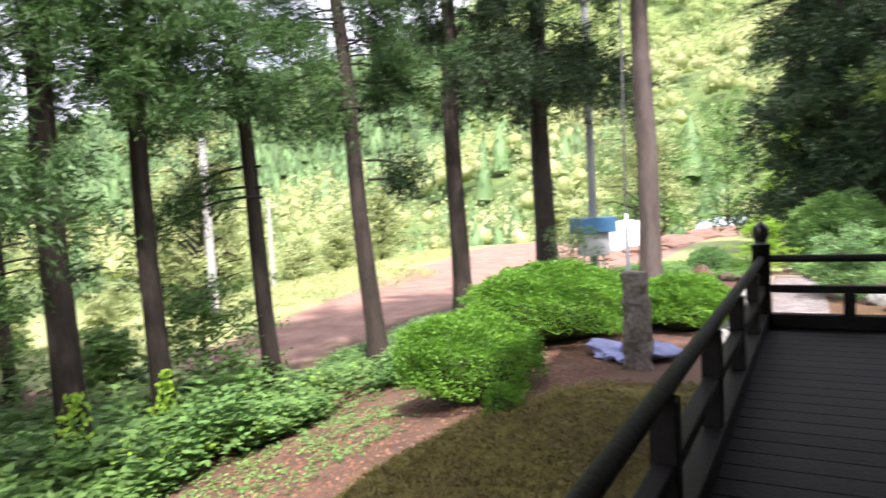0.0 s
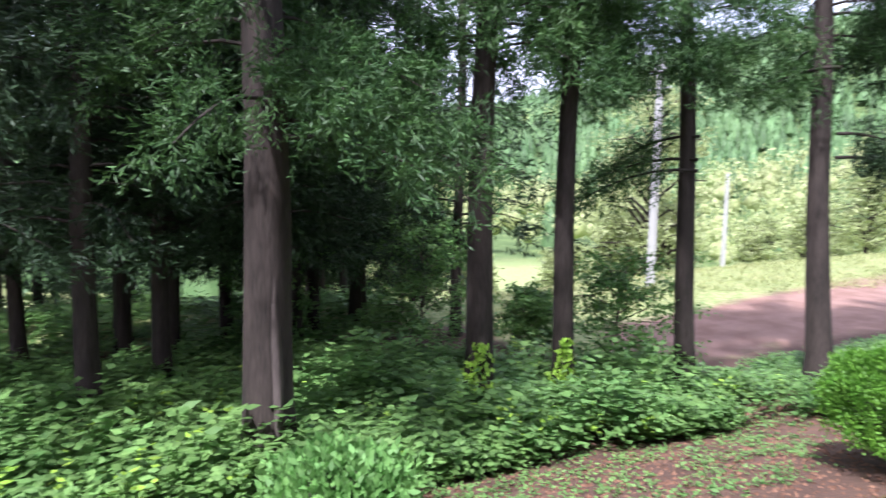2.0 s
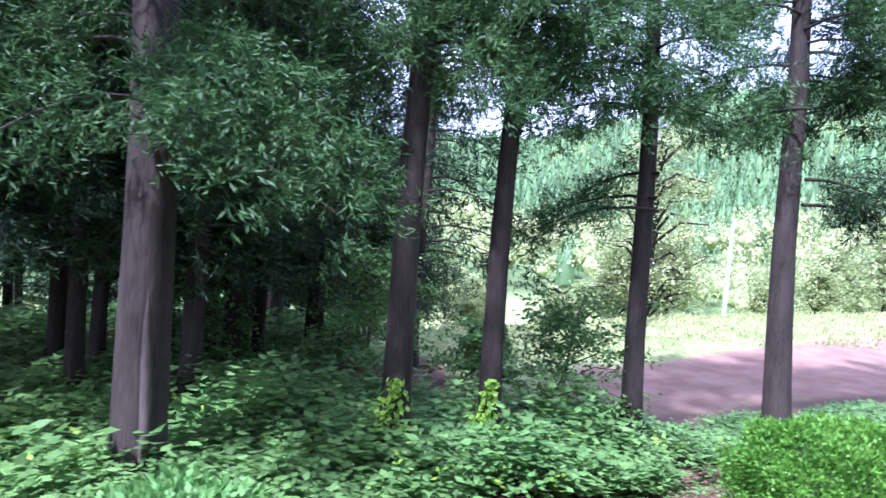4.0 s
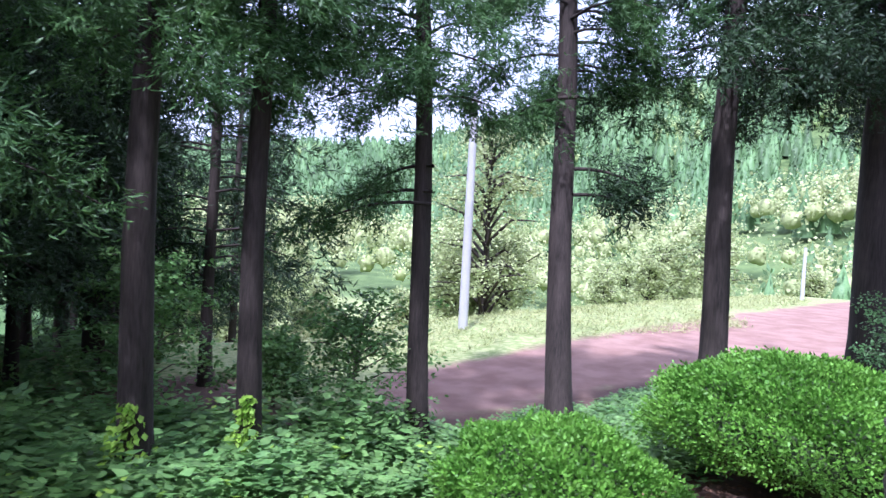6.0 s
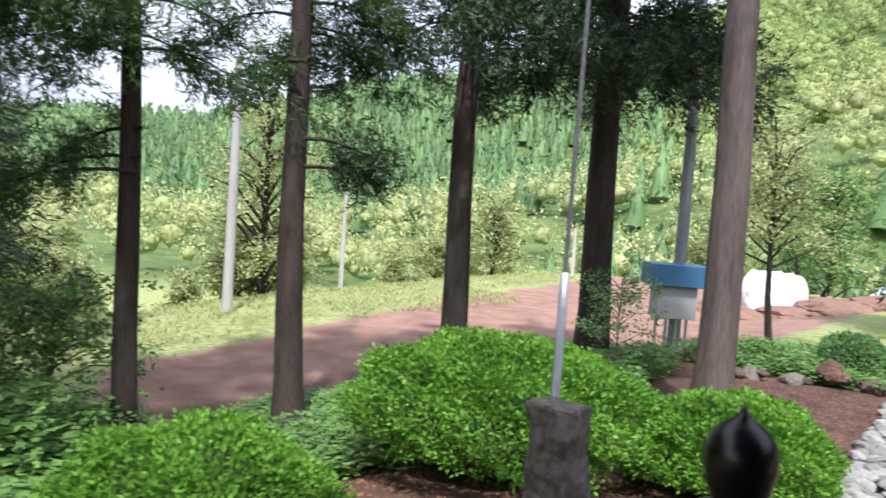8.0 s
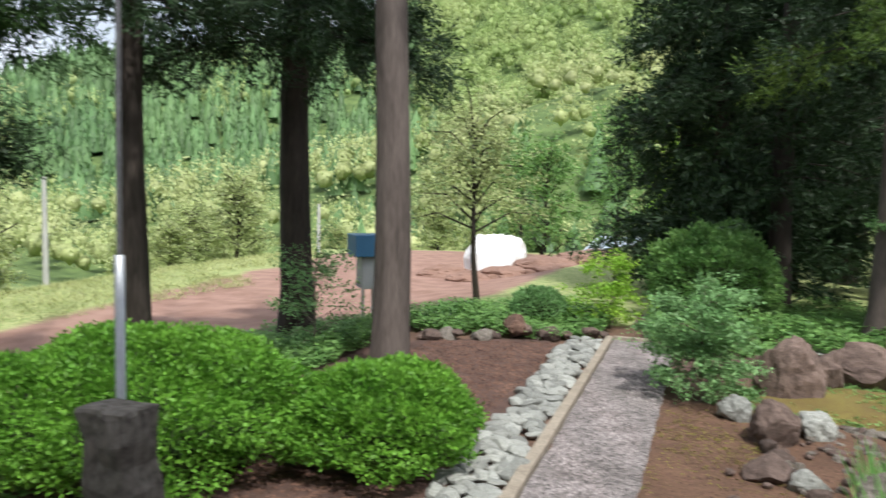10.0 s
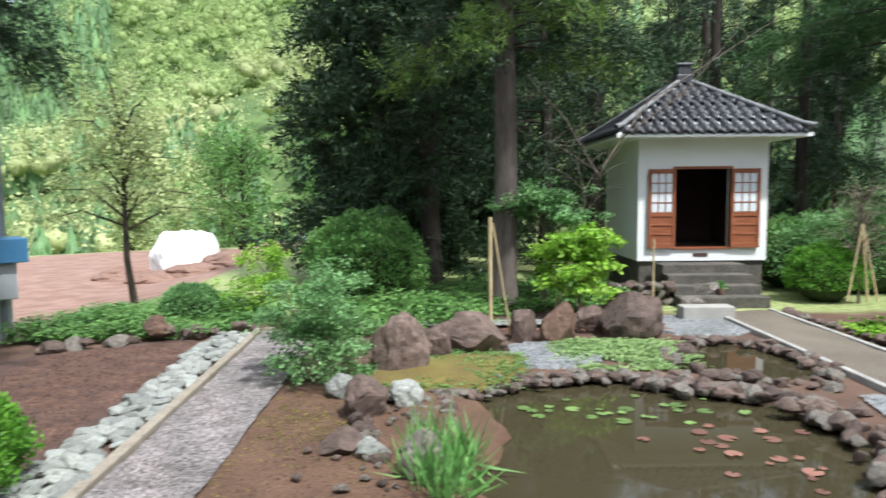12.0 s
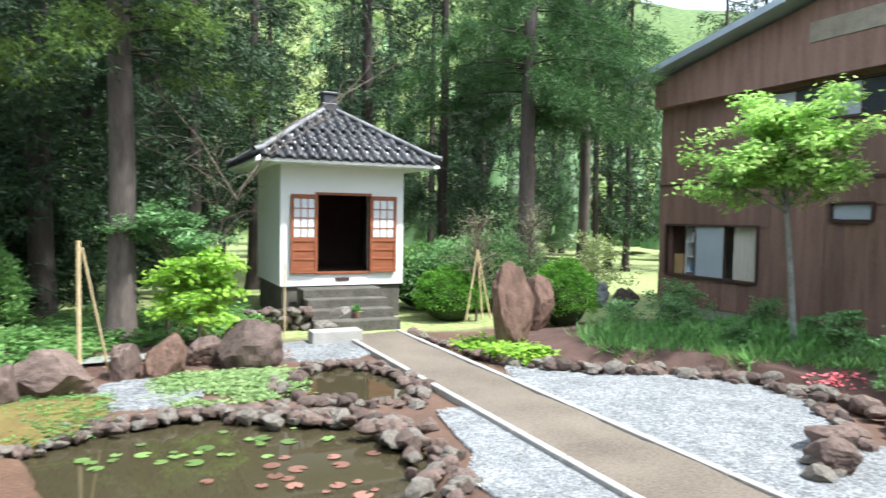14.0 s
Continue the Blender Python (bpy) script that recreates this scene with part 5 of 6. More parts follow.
# creeper on two trunk feet
for tx, ty, sd in [(-9.5, 5.85, 1), (-9.28, 7.25, 2)]:
    rs = np.random.RandomState(60 + sd)
    n = 260
    zz = rs.rand(n) ** 1.4 * 1.35
    a = rs.normal(size=n) * (0.75 - 0.4 * zz) - 0.4
    rad = 0.27 + 0.22 * np.exp(-zz / 0.3) if sd == 1 else 0.2 + 0.15 * np.exp(-zz / 0.3)
    C = np.stack([tx + rad * np.cos(a), ty + rad * np.sin(a), at(tx, ty) + zz], -1)
    V, F = kites(C, np.stack([np.cos(a), np.sin(a), -0.8 + 0 * a], -1) + rs.normal(size=(n, 3)) * 0.4, 0.11, 0.085, rs)
    tagged(new("creeper", raw("creeper", V, F, LIME)), "lime-green creeper climbing the cedar's foot", "creeper", kind="stuff")

# lily pads
pad_bm = bmesh.new()
bmesh.ops.create_circle(pad_bm, cap_ends=True, segments=16, radius=1)
for v in pad_bm.verts:
    if v.co.x > 0.97:
        v.co.x = 0.15
me_pad = bpy.data.meshes.new("pad")
pad_bm.to_mesh(me_pad)
pad_bm.free()
me_red = me_pad.copy()
me_pad.materials.append(PAD)
me_red.materials.append(PADRED)
for k in range(52):
    red = R.random() < 0.4
    x, y = (R.gauss(5.5, 0.45), R.gauss(13.9, 0.5)) if red else (R.gauss(4.5, 0.75), R.gauss(15.0, 0.42))
    if in_ring(x, y, POND) < 0.15:
        continue
    s = R.uniform(0.04, 0.10)
    lp = new("lily_pad", me_red if red else me_pad)
    lp.matrix_basis = Matrix.LocRotScale((x, y, -0.094 + 0.0003 * k), Euler((0, 0, R.uniform(0, 6.3))), (s, s, 1))
    tagged(lp, "reddish lily pad floating on the pond" if red else "green lily pad floating on the pond", "lily pad", "lily pads")


# ---- bamboo props ----
def cane(label, p, q, r=0.022, group="bamboo props"):
    t = thing("bamboo_cane", label, "bamboo cane", None, group)
    p, q = np.array(p), np.array(q)
    n = 9
    V, F = tube([p + (q - p) * k / (n - 1) for k in range(n)], [r * (1.0 if k % 2 else 1.08) for k in range(n)], 9)
    link("cane", raw("cane", V, F, BAMBOO, True), t)
    return t


cane("tall pale bamboo pole standing by the pond", (2.98, 18.1, 0.0), (2.98, 18.15, 2.1), 0.03)
cane("leaning bamboo prop behind the pond", (3.35, 18.6, 0.1), (3.02, 18.2, 2.0), 0.018)
cane("leaning bamboo prop under the lime tree", (4.35, 20.3, 0.1), (4.6, 20.0, 1.05))
cane("leaning bamboo prop under the lime tree", (4.95, 20.3, 0.1), (4.65, 20.0, 1.05))
cane("upright cane beside the pavilion steps", (6.4, 20.7, 0.1), (6.4, 20.7, 1.55), 0.018)
for dx in (-0.35, 0.3, 0.05):
    cane("bamboo prop of the bare shrub", (11.2 + dx, 21.6 + 0.2 * abs(dx), 0.1), (11.2, 21.8, 1.75))

# ---- garden pavilion ----
pav = thing("pavilion", "small square white-plastered pavilion with dark tiled roof", "pavilion")
X0, X1, Y0, Y1, ZB, ZT = 6.87, 9.95, 23.5, 26.58, 0.82, 3.73
part("plinth", boxes((X0 + 0.06, X1 - 0.06, Y0 + 0.06, Y1 - 0.06, -0.1, ZB), bevel=0.01), STEP, pav, "mossy stone plinth")
front = boxes((X0, 7.75, Y0, Y0 + 0.16, ZB, ZT), (9.05, X1, Y0, Y0 + 0.16, ZB, ZT), (7.75, 9.05, Y0, Y0 + 0.16, 3.02, ZT), (7.75, 9.05, Y0, Y0 + 0.16, ZB, 1.13))
part("front_wall", front, PLASTER, pav)
part("side_wall", boxes((X0, X0 + 0.16, Y0 + 0.16, Y1, ZB, ZT)), PLASTER, pav)
part("side_wall", boxes((X1 - 0.16, X1, Y0 + 0.16, Y1, ZB, ZT)), PLASTER, pav)
part("back_wall", boxes((X0 + 0.16, X1 - 0.16, Y1 - 0.16, Y1, ZB, ZT)), PLASTER, pav)
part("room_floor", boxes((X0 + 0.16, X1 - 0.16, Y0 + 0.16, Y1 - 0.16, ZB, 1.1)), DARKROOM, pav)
part("inner_lining", boxes((X0 + 0.16, X0 + 0.2, Y0 + 0.16, Y1 - 0.16, 1.1, ZT - 0.1), (X1 - 0.2, X1 - 0.16, Y0 + 0.16, Y1 - 0.16, 1.1, ZT - 0.1), (X0 + 0.2, X1 - 0.2, Y1 - 0.2, Y1 - 0.16, 1.1, ZT - 0.1), (X0 + 0.16, X1 - 0.16, Y0 + 0.16, Y1 - 0.16, ZT - 0.1, ZT)), DARKROOM, pav, "dark brown room lining")
part("door_frame", boxes((7.69, 7.75, Y0 - 0.03, Y0 + 0.1, 1.1, 3.06), (9.05, 9.11, Y0 - 0.03, Y0 + 0.1, 1.1, 3.06), (7.75, 9.05, Y0 - 0.03, Y0 + 0.1, 3.0, 3.06), (7.75, 9.05, Y0 - 0.05, Y0 + 0.1, 1.1, 1.15)), DOORWOOD, pav)
part("vent", boxes((8.2, 8.55, Y0 - 0.012, Y0 + 0.01, 0.92, 1.0)), DARKROOM, pav)
for lx0, lx1 in ((7.10, 7.74), (9.06, 9.74)):
    leaf = part("door", boxes((lx0, lx0 + 0.07, Y0 - 0.09, Y0 - 0.04, 1.13, 3.0), (lx1 - 0.07, lx1, Y0 - 0.09, Y0 - 0.04, 1.13, 3.0), (lx0 + 0.07, lx1 - 0.07, Y0 - 0.09, Y0 - 0.04, 2.9, 3.0), (lx0 + 0.07, lx1 - 0.07, Y0 - 0.09, Y0 - 0.04, 1.13, 1.24), (lx0 + 0.07, lx1 - 0.07, Y0 - 0.09, Y0 - 0.04, 1.88, 1.98), (lx0 + 0.07, lx1 - 0.07, Y0 - 0.085, Y0 - 0.045, 1.44, 1.48), (lx0 + 0.07, lx1 - 0.07, Y0 - 0.085, Y0 - 0.045, 1.66, 1.70), bevel=0.004), DOORWOOD, pav, "red-brown wooden door leaf folded open")
    for pz0, pz1 in ((1.24, 1.44), (1.48, 1.66), (1.70, 1.88)):
        part("panel", boxes((lx0 + 0.07, lx1 - 0.07, Y0 - 0.07, Y0 - 0.05, pz0, pz1)), DOORWOOD, leaf)
    for r_ in range(4):
        for c_ in range(3):
            w, hh = (lx1 - lx0 - 0.14) / 3, 0.92 / 4
            part("pane", boxes((lx0 + 0.07 + c_ * w + 0.012, lx0 + 0.07 + (c_ + 1) * w - 0.012, Y0 - 0.068, Y0 - 0.058, 1.98 + r_ * hh + 0.012, 1.98 + (r_ + 1) * hh - 0.012)), PAPER, leaf)
    part("lattice", boxes(*[(lx0 + 0.07 + c_ * (lx1 - lx0 - 0.14) / 3 - 0.012, lx0 + 0.07 + c_ * (lx1 - lx0 - 0.14) / 3 + 0.012, Y0 - 0.08, Y0 - 0.05, 1.98, 2.9) for c_ in (1, 2)], *[(lx0 + 0.07, lx1 - 0.07, Y0 - 0.078, Y0 - 0.052, 1.98 + r_ * 0.23 - 0.012, 1.98 + r_ * 0.23 + 0.012) for r_ in (1, 2, 3)]), DOORWOOD, leaf)
CX, CY, EH, AZT = (X0 + X1) / 2, (Y0 + Y1) / 2, 3.70, 5.30
HALF = 2.22
eave = bmesh.new()
c8 = [eave.verts.new((CX + sx * HALF, CY + sy * HALF, EH)) for sx, sy in ((-1, -1), (1, -1), (1, 1), (-1, 1))] + [eave.verts.new((CX + sx * HALF, CY + sy * HALF, EH + 0.07)) for sx, sy in ((-1, -1), (1, -1), (1, 1), (-1, 1))]
tip = eave.verts.new((CX, CY, AZT - 0.03))
eave.faces.new([c8[3], c8[2], c8[1], c8[0]])
for k in range(4):
    eave.faces.new([c8[k], c8[(k + 1) % 4], c8[4 + (k + 1) % 4], c8[4 + k]])
    eave.faces.new([c8[4 + k], c8[4 + (k + 1) % 4], tip])
roof = part("roof", eave, PLASTER, pav, "white-plastered eaves under dark curved tiles")
# one curved tile, lower edge at y = 0, rising along +y
tw, tl = 0.262, 0.33
tv, tf = [], []
for row, (yy_, lift) in enumerate(((0, 0.0), (0, 0.035), (tl, 0.012))):
    for k in range(7):
        u = k / 6
        tv.append(((u - 0.5) * tw * 1.04, yy_, lift + 0.05 * math.sin(u * 2 * math.pi - 0.6)))
for row in range(2):
    for k in range(6):
        tf.append((row * 7 + k, row * 7 + k + 1, row * 7 + k + 8, row * 7 + k + 7))
tile_mesh = raw("tile", tv, tf, ROOFTILE, True)
slope = math.atan2(AZT - EH - 0.07, HALF)
run = math.hypot(AZT - EH - 0.07, HALF)
for side in range(4):
    for r_ in range(10):
        q = r_ * 0.27 / run
        half = HALF * (1 - q) - 0.05
        n = max(1, int(2 * half / tw))
        for k in range(n):
            u = (k - (n - 1) / 2) * tw
            m = pose(CX, CY, 0, 0, 0, 90 * side) @ Matrix.Translation((u, -HALF * (1 - q) - 0.05 * (r_ == 0), EH + 0.095 + q * (AZT - EH - 0.07))) @ Matrix.Rotation(slope, 4, "X")
            if side != 2:
                link("tile", tile_mesh, roof, m)
for sx, sy in ((-1, -1), (1, -1), (1, 1), (-1, 1)):
    pts = [(CX + sx * HALF * u * 1.02, CY + sy * HALF * u * 1.02, AZT + 0.06 + (EH - AZT + 0.12) * u + 0.06 * (u > 0.97)) for u in np.linspace(0.04, 1, 12)]
    V, F = tube(pts, [0.06] * 12, 10, 0.1, 3)
    link("hip_ridge", raw("hip_ridge", V, F, LEAD, True), roof, None, "pale weathered hip ridge")
part("roof_finial", boxes((CX - 0.22, CX + 0.22, CY - 0.22, CY + 0.22, AZT - 0.1, AZT + 0.12), (CX - 0.17, CX + 0.17, CY - 0.17, CY + 0.17, AZT + 0.12, AZT + 0.34), (CX - 0.21, CX + 0.21, CY - 0.21, CY + 0.21, AZT + 0.34, AZT + 0.41), bevel=0.02), ROOFTILE, roof)
steps = thing("stone_steps", "four worn dark stone steps up to the pavilion", "steps")
for k in range(4):
    part("step", boxes((7.25 + 0.0 * k, 9.15, 23.35 - 0.42 * (k + 1) - 0.15, 23.40 - 0.42 * k, -0.05, 0.80 - 0.19 * k), bevel=0.015), STEP, steps)
blk = part("stone_block", boxes((6.82, 7.82, 20.15, 20.55, -0.05, 0.27), bevel=0.02), CONCRETE)
tagged(blk, "low squared grey stone block beside the path", "stone block")
wallrow = thing("dry_stone_wall", "rounded field stones packed under the pavilion side", "stone wall")
for k in range(46):
    s = R.uniform(0.09, 0.15)
    stone(wallrow, ROCKS + PALES, R.uniform(5.9, 7.2), 22.1 + R.uniform(-0.15, 0.15), 0.08 + R.choice([0, 0.17, 0.34]), s, s, s * 0.9)
for k in range(2):
    stone(wallrow, PALES, 7.35 + 0.3 * k, 20.95 + 0.2 * k, 0.25 + 0.25 * k, 0.33, 0.25, 0.14)
pot = thing("flower_pot", "small potted plant on the stone steps", "flower pot", pose(8.25, 21.95, 0.23))
V, F = tube([(0, 0, 0.0), (0, 0, 0.14), (0, 0, 0.15)], [0.07, 0.11, 0.10], 12)
link("pot", raw("pot", V, F, ROCK_RED, True), pot)
rs = np.random.RandomState(5)
V, F = kites(np.zeros((60, 3)) + np.array([0, 0, 0.14]), rs.normal(size=(60, 3)) + np.array([0, 0, 1.2]), 0.2, 0.03, rs)
link("plant", raw("plant", V, F, GRASSY), pot)

# bare branch in front of the wood
br = thing("bare_branch_tree", "leaning bare grey branch beside the pavilion roof", "tree", pose(4.9, 22.6, 0.1))
out = []
rs = np.random.RandomState(9)
for pts, r in (([(0, 0, 0), (0.5, 0.1, 1.7), (1.0, 0.2, 3.0), (2.0, 0.3, 4.4), (3.6, 0.4, 5.4), (5.0, 0.4, 6.3)], 0.05), ([(0.9, 0.2, 2.7), (0.1, 0.1, 4.0), (-1.0, 0.0, 5.2), (-2.2, 0.0, 6.6)], 0.03), ([(1.4, 0.2, 3.6), (2.8, 0.2, 4.6), (3.8, 0.1, 5.8), (4.1, 0.1, 6.6)], 0.025), ([(0.2, 0, 0.8), (0.6, 0.3, 2.2), (0.3, 0.5, 3.6)], 0.03), ([(0.9, 0.2, 2.8), (0.0, 0.2, 3.4), (-1.6, 0.1, 4.0)], 0.02)):
    n = len(pts)
    out.append(tube(pts, [0.62 * r * (1 - 0.8 * k / (n - 1)) for k in range(n)], 7))
    for j in range(12):
        k = rs.randint(1, n)
        p = np.array(pts[k - 1]) + (np.array(pts[k]) - np.array(pts[k - 1])) * rs.rand()
        e = p + rs.normal(size=3) * np.array([0.45, 0.2, 0.3]) + np.array([0.1, 0, 0.35])
        out.append(tube([p, (p + e) / 2 + np.array([0, 0, 0.08]), e], [0.009, 0.007, 0.003], 5))
V, F = tubes(out)
link("branchwork", raw("branchwork", V, F, TWIG, True), br)

# ---- brown timber house ----
HX = 16.9
house = thing("house", "two-storey house clad in dark brown boards", "house")
WY0, WY1, W2Z0, W2Z1 = 18.75, 21.68, 1.1, 2.38


def wall_x(bm, x0, x1, y0, y1, z0, z1, holes):
    """A wall in a plane of constant x with rectangular openings (y0, y1, z0, z1)."""
    ysl = sorted({y0, y1, *[v for h in holes for v in h[:2]]})
    zsl = sorted({z0, z1, *[v for h in holes for v in h[2:]]})
    for a, b in zip(ysl, ysl[1:]):
        for c, d in zip(zsl, zsl[1:]):
            if not any(h[0] <= a and b <= h[1] and h[2] <= c and d <= h[3] for h in holes):
                box(bm, x0, x1, a, b, c, d)
    return bm


LOW = (WY0, WY1, W2Z0, W2Z1)
SMALL = (16.05, 16.9, 2.58, 2.9)
HIGH = (8.0, 19.2, 4.7, 5.38)
part("front_wall", wall_x(bmesh.new(), HX + 0.02, HX + 0.2, 6.0, 22.0, 0.3, 5.6, [LOW, SMALL, HIGH]), SIDING, house)
board_parent = house
for k in range(35):
    y = 22.0 - 0.45 * k
    spans = [(0.32, 5.58)]
    for h in (LOW, SMALL, HIGH):
        if y - 0.45 < h[1] and y > h[0]:
            spans = [q for a, b in spans for q in ((a, min(b, h[2])), (max(a, h[3]), b)) if q[1] - q[0] > 0.05]
    for a, b in spans:
        part("board", boxes((HX, HX + 0.02, y - 0.443, y, a, b)), SIDING, house)
part("base", boxes((HX + 0.04, HX + 0.3, 6, 21.95, -0.1, 0.3)), CONCRETE, house)
part("side_wall", boxes((HX + 0.2, HX + 9, 21.8, 22.0, 0.3, 6.2)), SIDING, house)
part("back_wall", boxes((HX + 8.8, HX + 9, 6, 21.8, 0.3, 6.2), (HX + 0.2, HX + 8.8, 6, 6.2, 0.3, 6.2)), SIDING, house)
gable = bmesh.new()
g = [(22.0, 5.52), (22.0, 6.2), (12.0, 8.1), (2.0, 6.2), (2.0, 5.52)]
ga = [gable.verts.new((HX - 0.28, y, z)) for y, z in g]
gb = [gable.verts.new((HX + 0.0, y, z)) for y, z in g]
gable.faces.new(ga)
gable.faces.new(gb[::-1])
for k in range(5):
    gable.faces.new([ga[k], gb[k], gb[(k + 1) % 5], ga[(k + 1) % 5]])
part("gable_wall", gable, SIDING, house, "overhanging board-clad gable")
roofb = bmesh.new()
for (ya, za), (yb, zb) in (((22.7, 6.32), (12.0, 8.36)), ((12.0, 8.36), (1.3, 6.32))):
    q = [roofb.verts.new(v) for v in ((HX - 0.75, ya, za), (HX + 9.4, ya, za), (HX + 9.4, yb, zb), (HX - 0.75, yb, zb), (HX - 0.75, ya, za - 0.16), (HX + 9.4, ya, za - 0.16), (HX + 9.4, yb, zb - 0.16), (HX - 0.75, yb, zb - 0.16))]
    for f in ((0, 1, 2, 3), (7, 6, 5, 4), (0, 4, 5, 1), (1, 5, 6, 2), (2, 6, 7, 3), (3, 7, 4, 0)):
        roofb.faces.new([q[i] for i in f])
part("roof", roofb, METALROOF, house, "grey-blue sheet metal roof")
part("gable_panel", boxes((HX - 0.30, HX - 0.283, 12.5, 17.35, 6.26, 6.68)), KERBWOOD, house, "paler board strip high on the gable")
part("storey_band", boxes((HX - 0.03, HX, 6, 22.0, 3.42, 3.48)), DARKROOM, house)
part("room_back", boxes((HX + 1.5, HX + 1.6, 17.5, 21.5, 0.4, 3.2), (HX + 0.9, HX + 1.0, 6.2, 21.7, 3.6, 5.6), (HX + 0.2, HX + 1.5, 17.5, 21.5, 0.3, 0.4), (HX + 0.2, HX + 1.5, 17.5, 21.5, 3.2, 3.3)), CONCRETE, house)
for (a, b, c, d), bars in ((LOW, (0.33, 0.66)), (SMALL, ()), (HIGH, (0.45, 0.60, 0.679, 0.7455, 0.8125, 0.879, 0.9375))):
    win = part("window", boxes((HX - 0.04, HX + 0.06, a - 0.05, a, c - 0.05, d + 0.05), (HX - 0.04, HX + 0.06, b, b + 0.05, c - 0.05, d + 0.05), (HX - 0.06, HX + 0.06, a, b, c - 0.06, c), (HX - 0.04, HX + 0.06, a, b, d, d + 0.05), *[(HX + 0.0, HX + 0.05, a + (b - a) * q - 0.02, a + (b - a) * q + 0.02, c, d) for q in bars]), DARKROOM, house, "dark-framed window")
    cuts_ = [0, *bars, 1]
    for k, (q0, q1) in enumerate(zip(cuts_, cuts_[1:])):
        if (a, b, c, d) == LOW and k != 1:
            continue
        mt = FROST if (a, b, c, d) != HIGH or k % 2 == 0 else WINGLASS
        part("pane", boxes((HX + 0.02, HX + 0.03, a + (b - a) * q0 + 0.022, a + (b - a) * q1 - 0.022, c + 0.01, d - 0.01)), mt, win)
cur = bmesh.new()
cv = []
for k in range(25):
    y = 18.8 + 0.72 * k / 24
    cv.append((cur.verts.new((HX + 0.14 + 0.035 * math.sin(k * 1.5), y, 1.08)), cur.verts.new((HX + 0.14 + 0.02 * math.sin(k * 1.5), y - 0.1 * (1 - k / 24), 2.38))))
for p, q in zip(cv, cv[1:]):
    cur.faces.new([p[0], q[0], q[1], p[1]])
ct = part("curtain", cur, CURTAIN, None, "", True)
tagged(ct, "cream curtain hanging in the lower window", "curtain")
rack = thing("shelf_rack", "white shelf rack with boxes behind the window", "shelf", pose(HX + 0.45, 20.95, 0.4))
part("rack_frame", boxes((-0.15, 0.15, -0.35, -0.32, 0, 2.0), (-0.15, 0.15, 0.32, 0.35, 0, 2.0), *[(-0.15, 0.15, -0.32, 0.32, z, z + 0.02) for z in (0.3, 0.75, 1.15, 1.55, 1.9)]), PLASTER, rack)
for bx_, bz_, hz_, mt in ((-0.2, 0.77, 0.3, PAPER), (0.1, 0.77, 0.22, BLUE), (-0.15, 1.17, 0.25, SHRUBHEART), (0.12, 1.57, 0.25, PAPER)):
    tagged(part("storage_box", boxes((HX + 0.35, HX + 0.58, 20.95 + bx_ - 0.11, 20.95 + bx_ + 0.11, 0.4 + bz_, 0.4 + bz_ + hz_), bevel=0.01), mt), "small box on the shelf rack", "box")
crt = part("carton", boxes((HX + 0.25, HX + 0.6, 21.34, 21.66, 0.41, 1.62), bevel=0.01), CARD)
tagged(crt, "tan cardboard carton behind the window", "box")

# ---- utility cabinet on its pole ----
cab = thing("electric_cabinet", "grey meter cabinet under a blue hood on a pole", "cabinet", pose(-5.55, 18.85, at(-5.5, 18.9), 0, 0, 43))
gz = 1.79 - at(-5.5, 18.9)
part("hood", boxes((-0.54, 0.54, -0.38, 0.38, gz - 0.42, gz), bevel=0.02), BLUE, cab, "blue painted hood")
part("cabinet_body", boxes((-0.38, 0.38, -0.25, 0.25, gz - 1.05, gz - 0.42), bevel=0.015), GREYBOX, cab)
for dx in (-0.3, -0.1, 0.1, 0.3):
    V, F = tube([(dx, 0, -0.2), (dx, 0, gz - 0.6), (dx, 0, gz - 0.5)], [0.03] * 3, 8)
    link("conduit", raw("conduit", V, F, STEEL, True), cab)


def utility_pole(label, x, y, h, r, mat=POLEGREY, arms=True):
    t = thing("utility_pole", label, "utility pole", pose(x, y, at(x, y)))
    V, F = tube([(0, 0, -0.3), (0, 0, h * 0.5), (0, 0, h)], [r, r * 0.85, r * 0.7], 12)
    link("pole", raw("pole", V, F, mat, True), t)
    if arms:
        part("cross_arm", boxes((-0.7, 0.7, -0.04, 0.04, h - 0.5, h - 0.42), (-0.5, 0.5, -0.04, 0.04, h - 1.0, h - 0.93)), STEEL, t)
        for k in (-0.6, -0.25, 0.25, 0.6):
            V, F = tube([(k, 0, h - 0.42), (k, 0, h - 0.3), (k, 0, h - 0.26)], [0.03, 0.05, 0.03], 8)
            link("insulator", raw("insulator", V, F, PLASTER, True), t)
    return t


utility_pole("grey concrete utility pole beside the road", -18.5, 17.0, 7.6, 0.16)
utility_pole("dark utility pole behind the meter cabinet", -5.7, 19.4, 9.0, 0.13, POLEMID, False)
utility_pole("thin grey pole at the road's far end", -23.5, 45.0, 3.2, 0.12, POLEGREY, False)
utility_pole("thin grey pole below the road", -24.0, 26.0, 4.5, 0.12, POLEGREY, False)

# ---- heap under a sheet, and the far cottage ----
heap = boulder("heap covered by a crumpled white tarpaulin", -9.1, 37.9, at(-9.1, 37.9) + 0.1, 1.45, 1.25, 1.75, TARP, 201, 0.3, cuts=0, rough=0.25)
for k, (hx, hy, hs) in enumerate([(-6.2, 36.0, 1.4), (-7.6, 34.6, 1.2), (-4.6, 37.5, 1.5), (-9.0, 34.0, 1.0), (-10.6, 35.2, 1.2)]):
    boulder("low mound of bare brown earth", hx, hy, at(hx, hy), hs * 1.15, hs, hs * 0.36, YARDSOIL, 210 + k, group="mounds of earth", cuts=0)
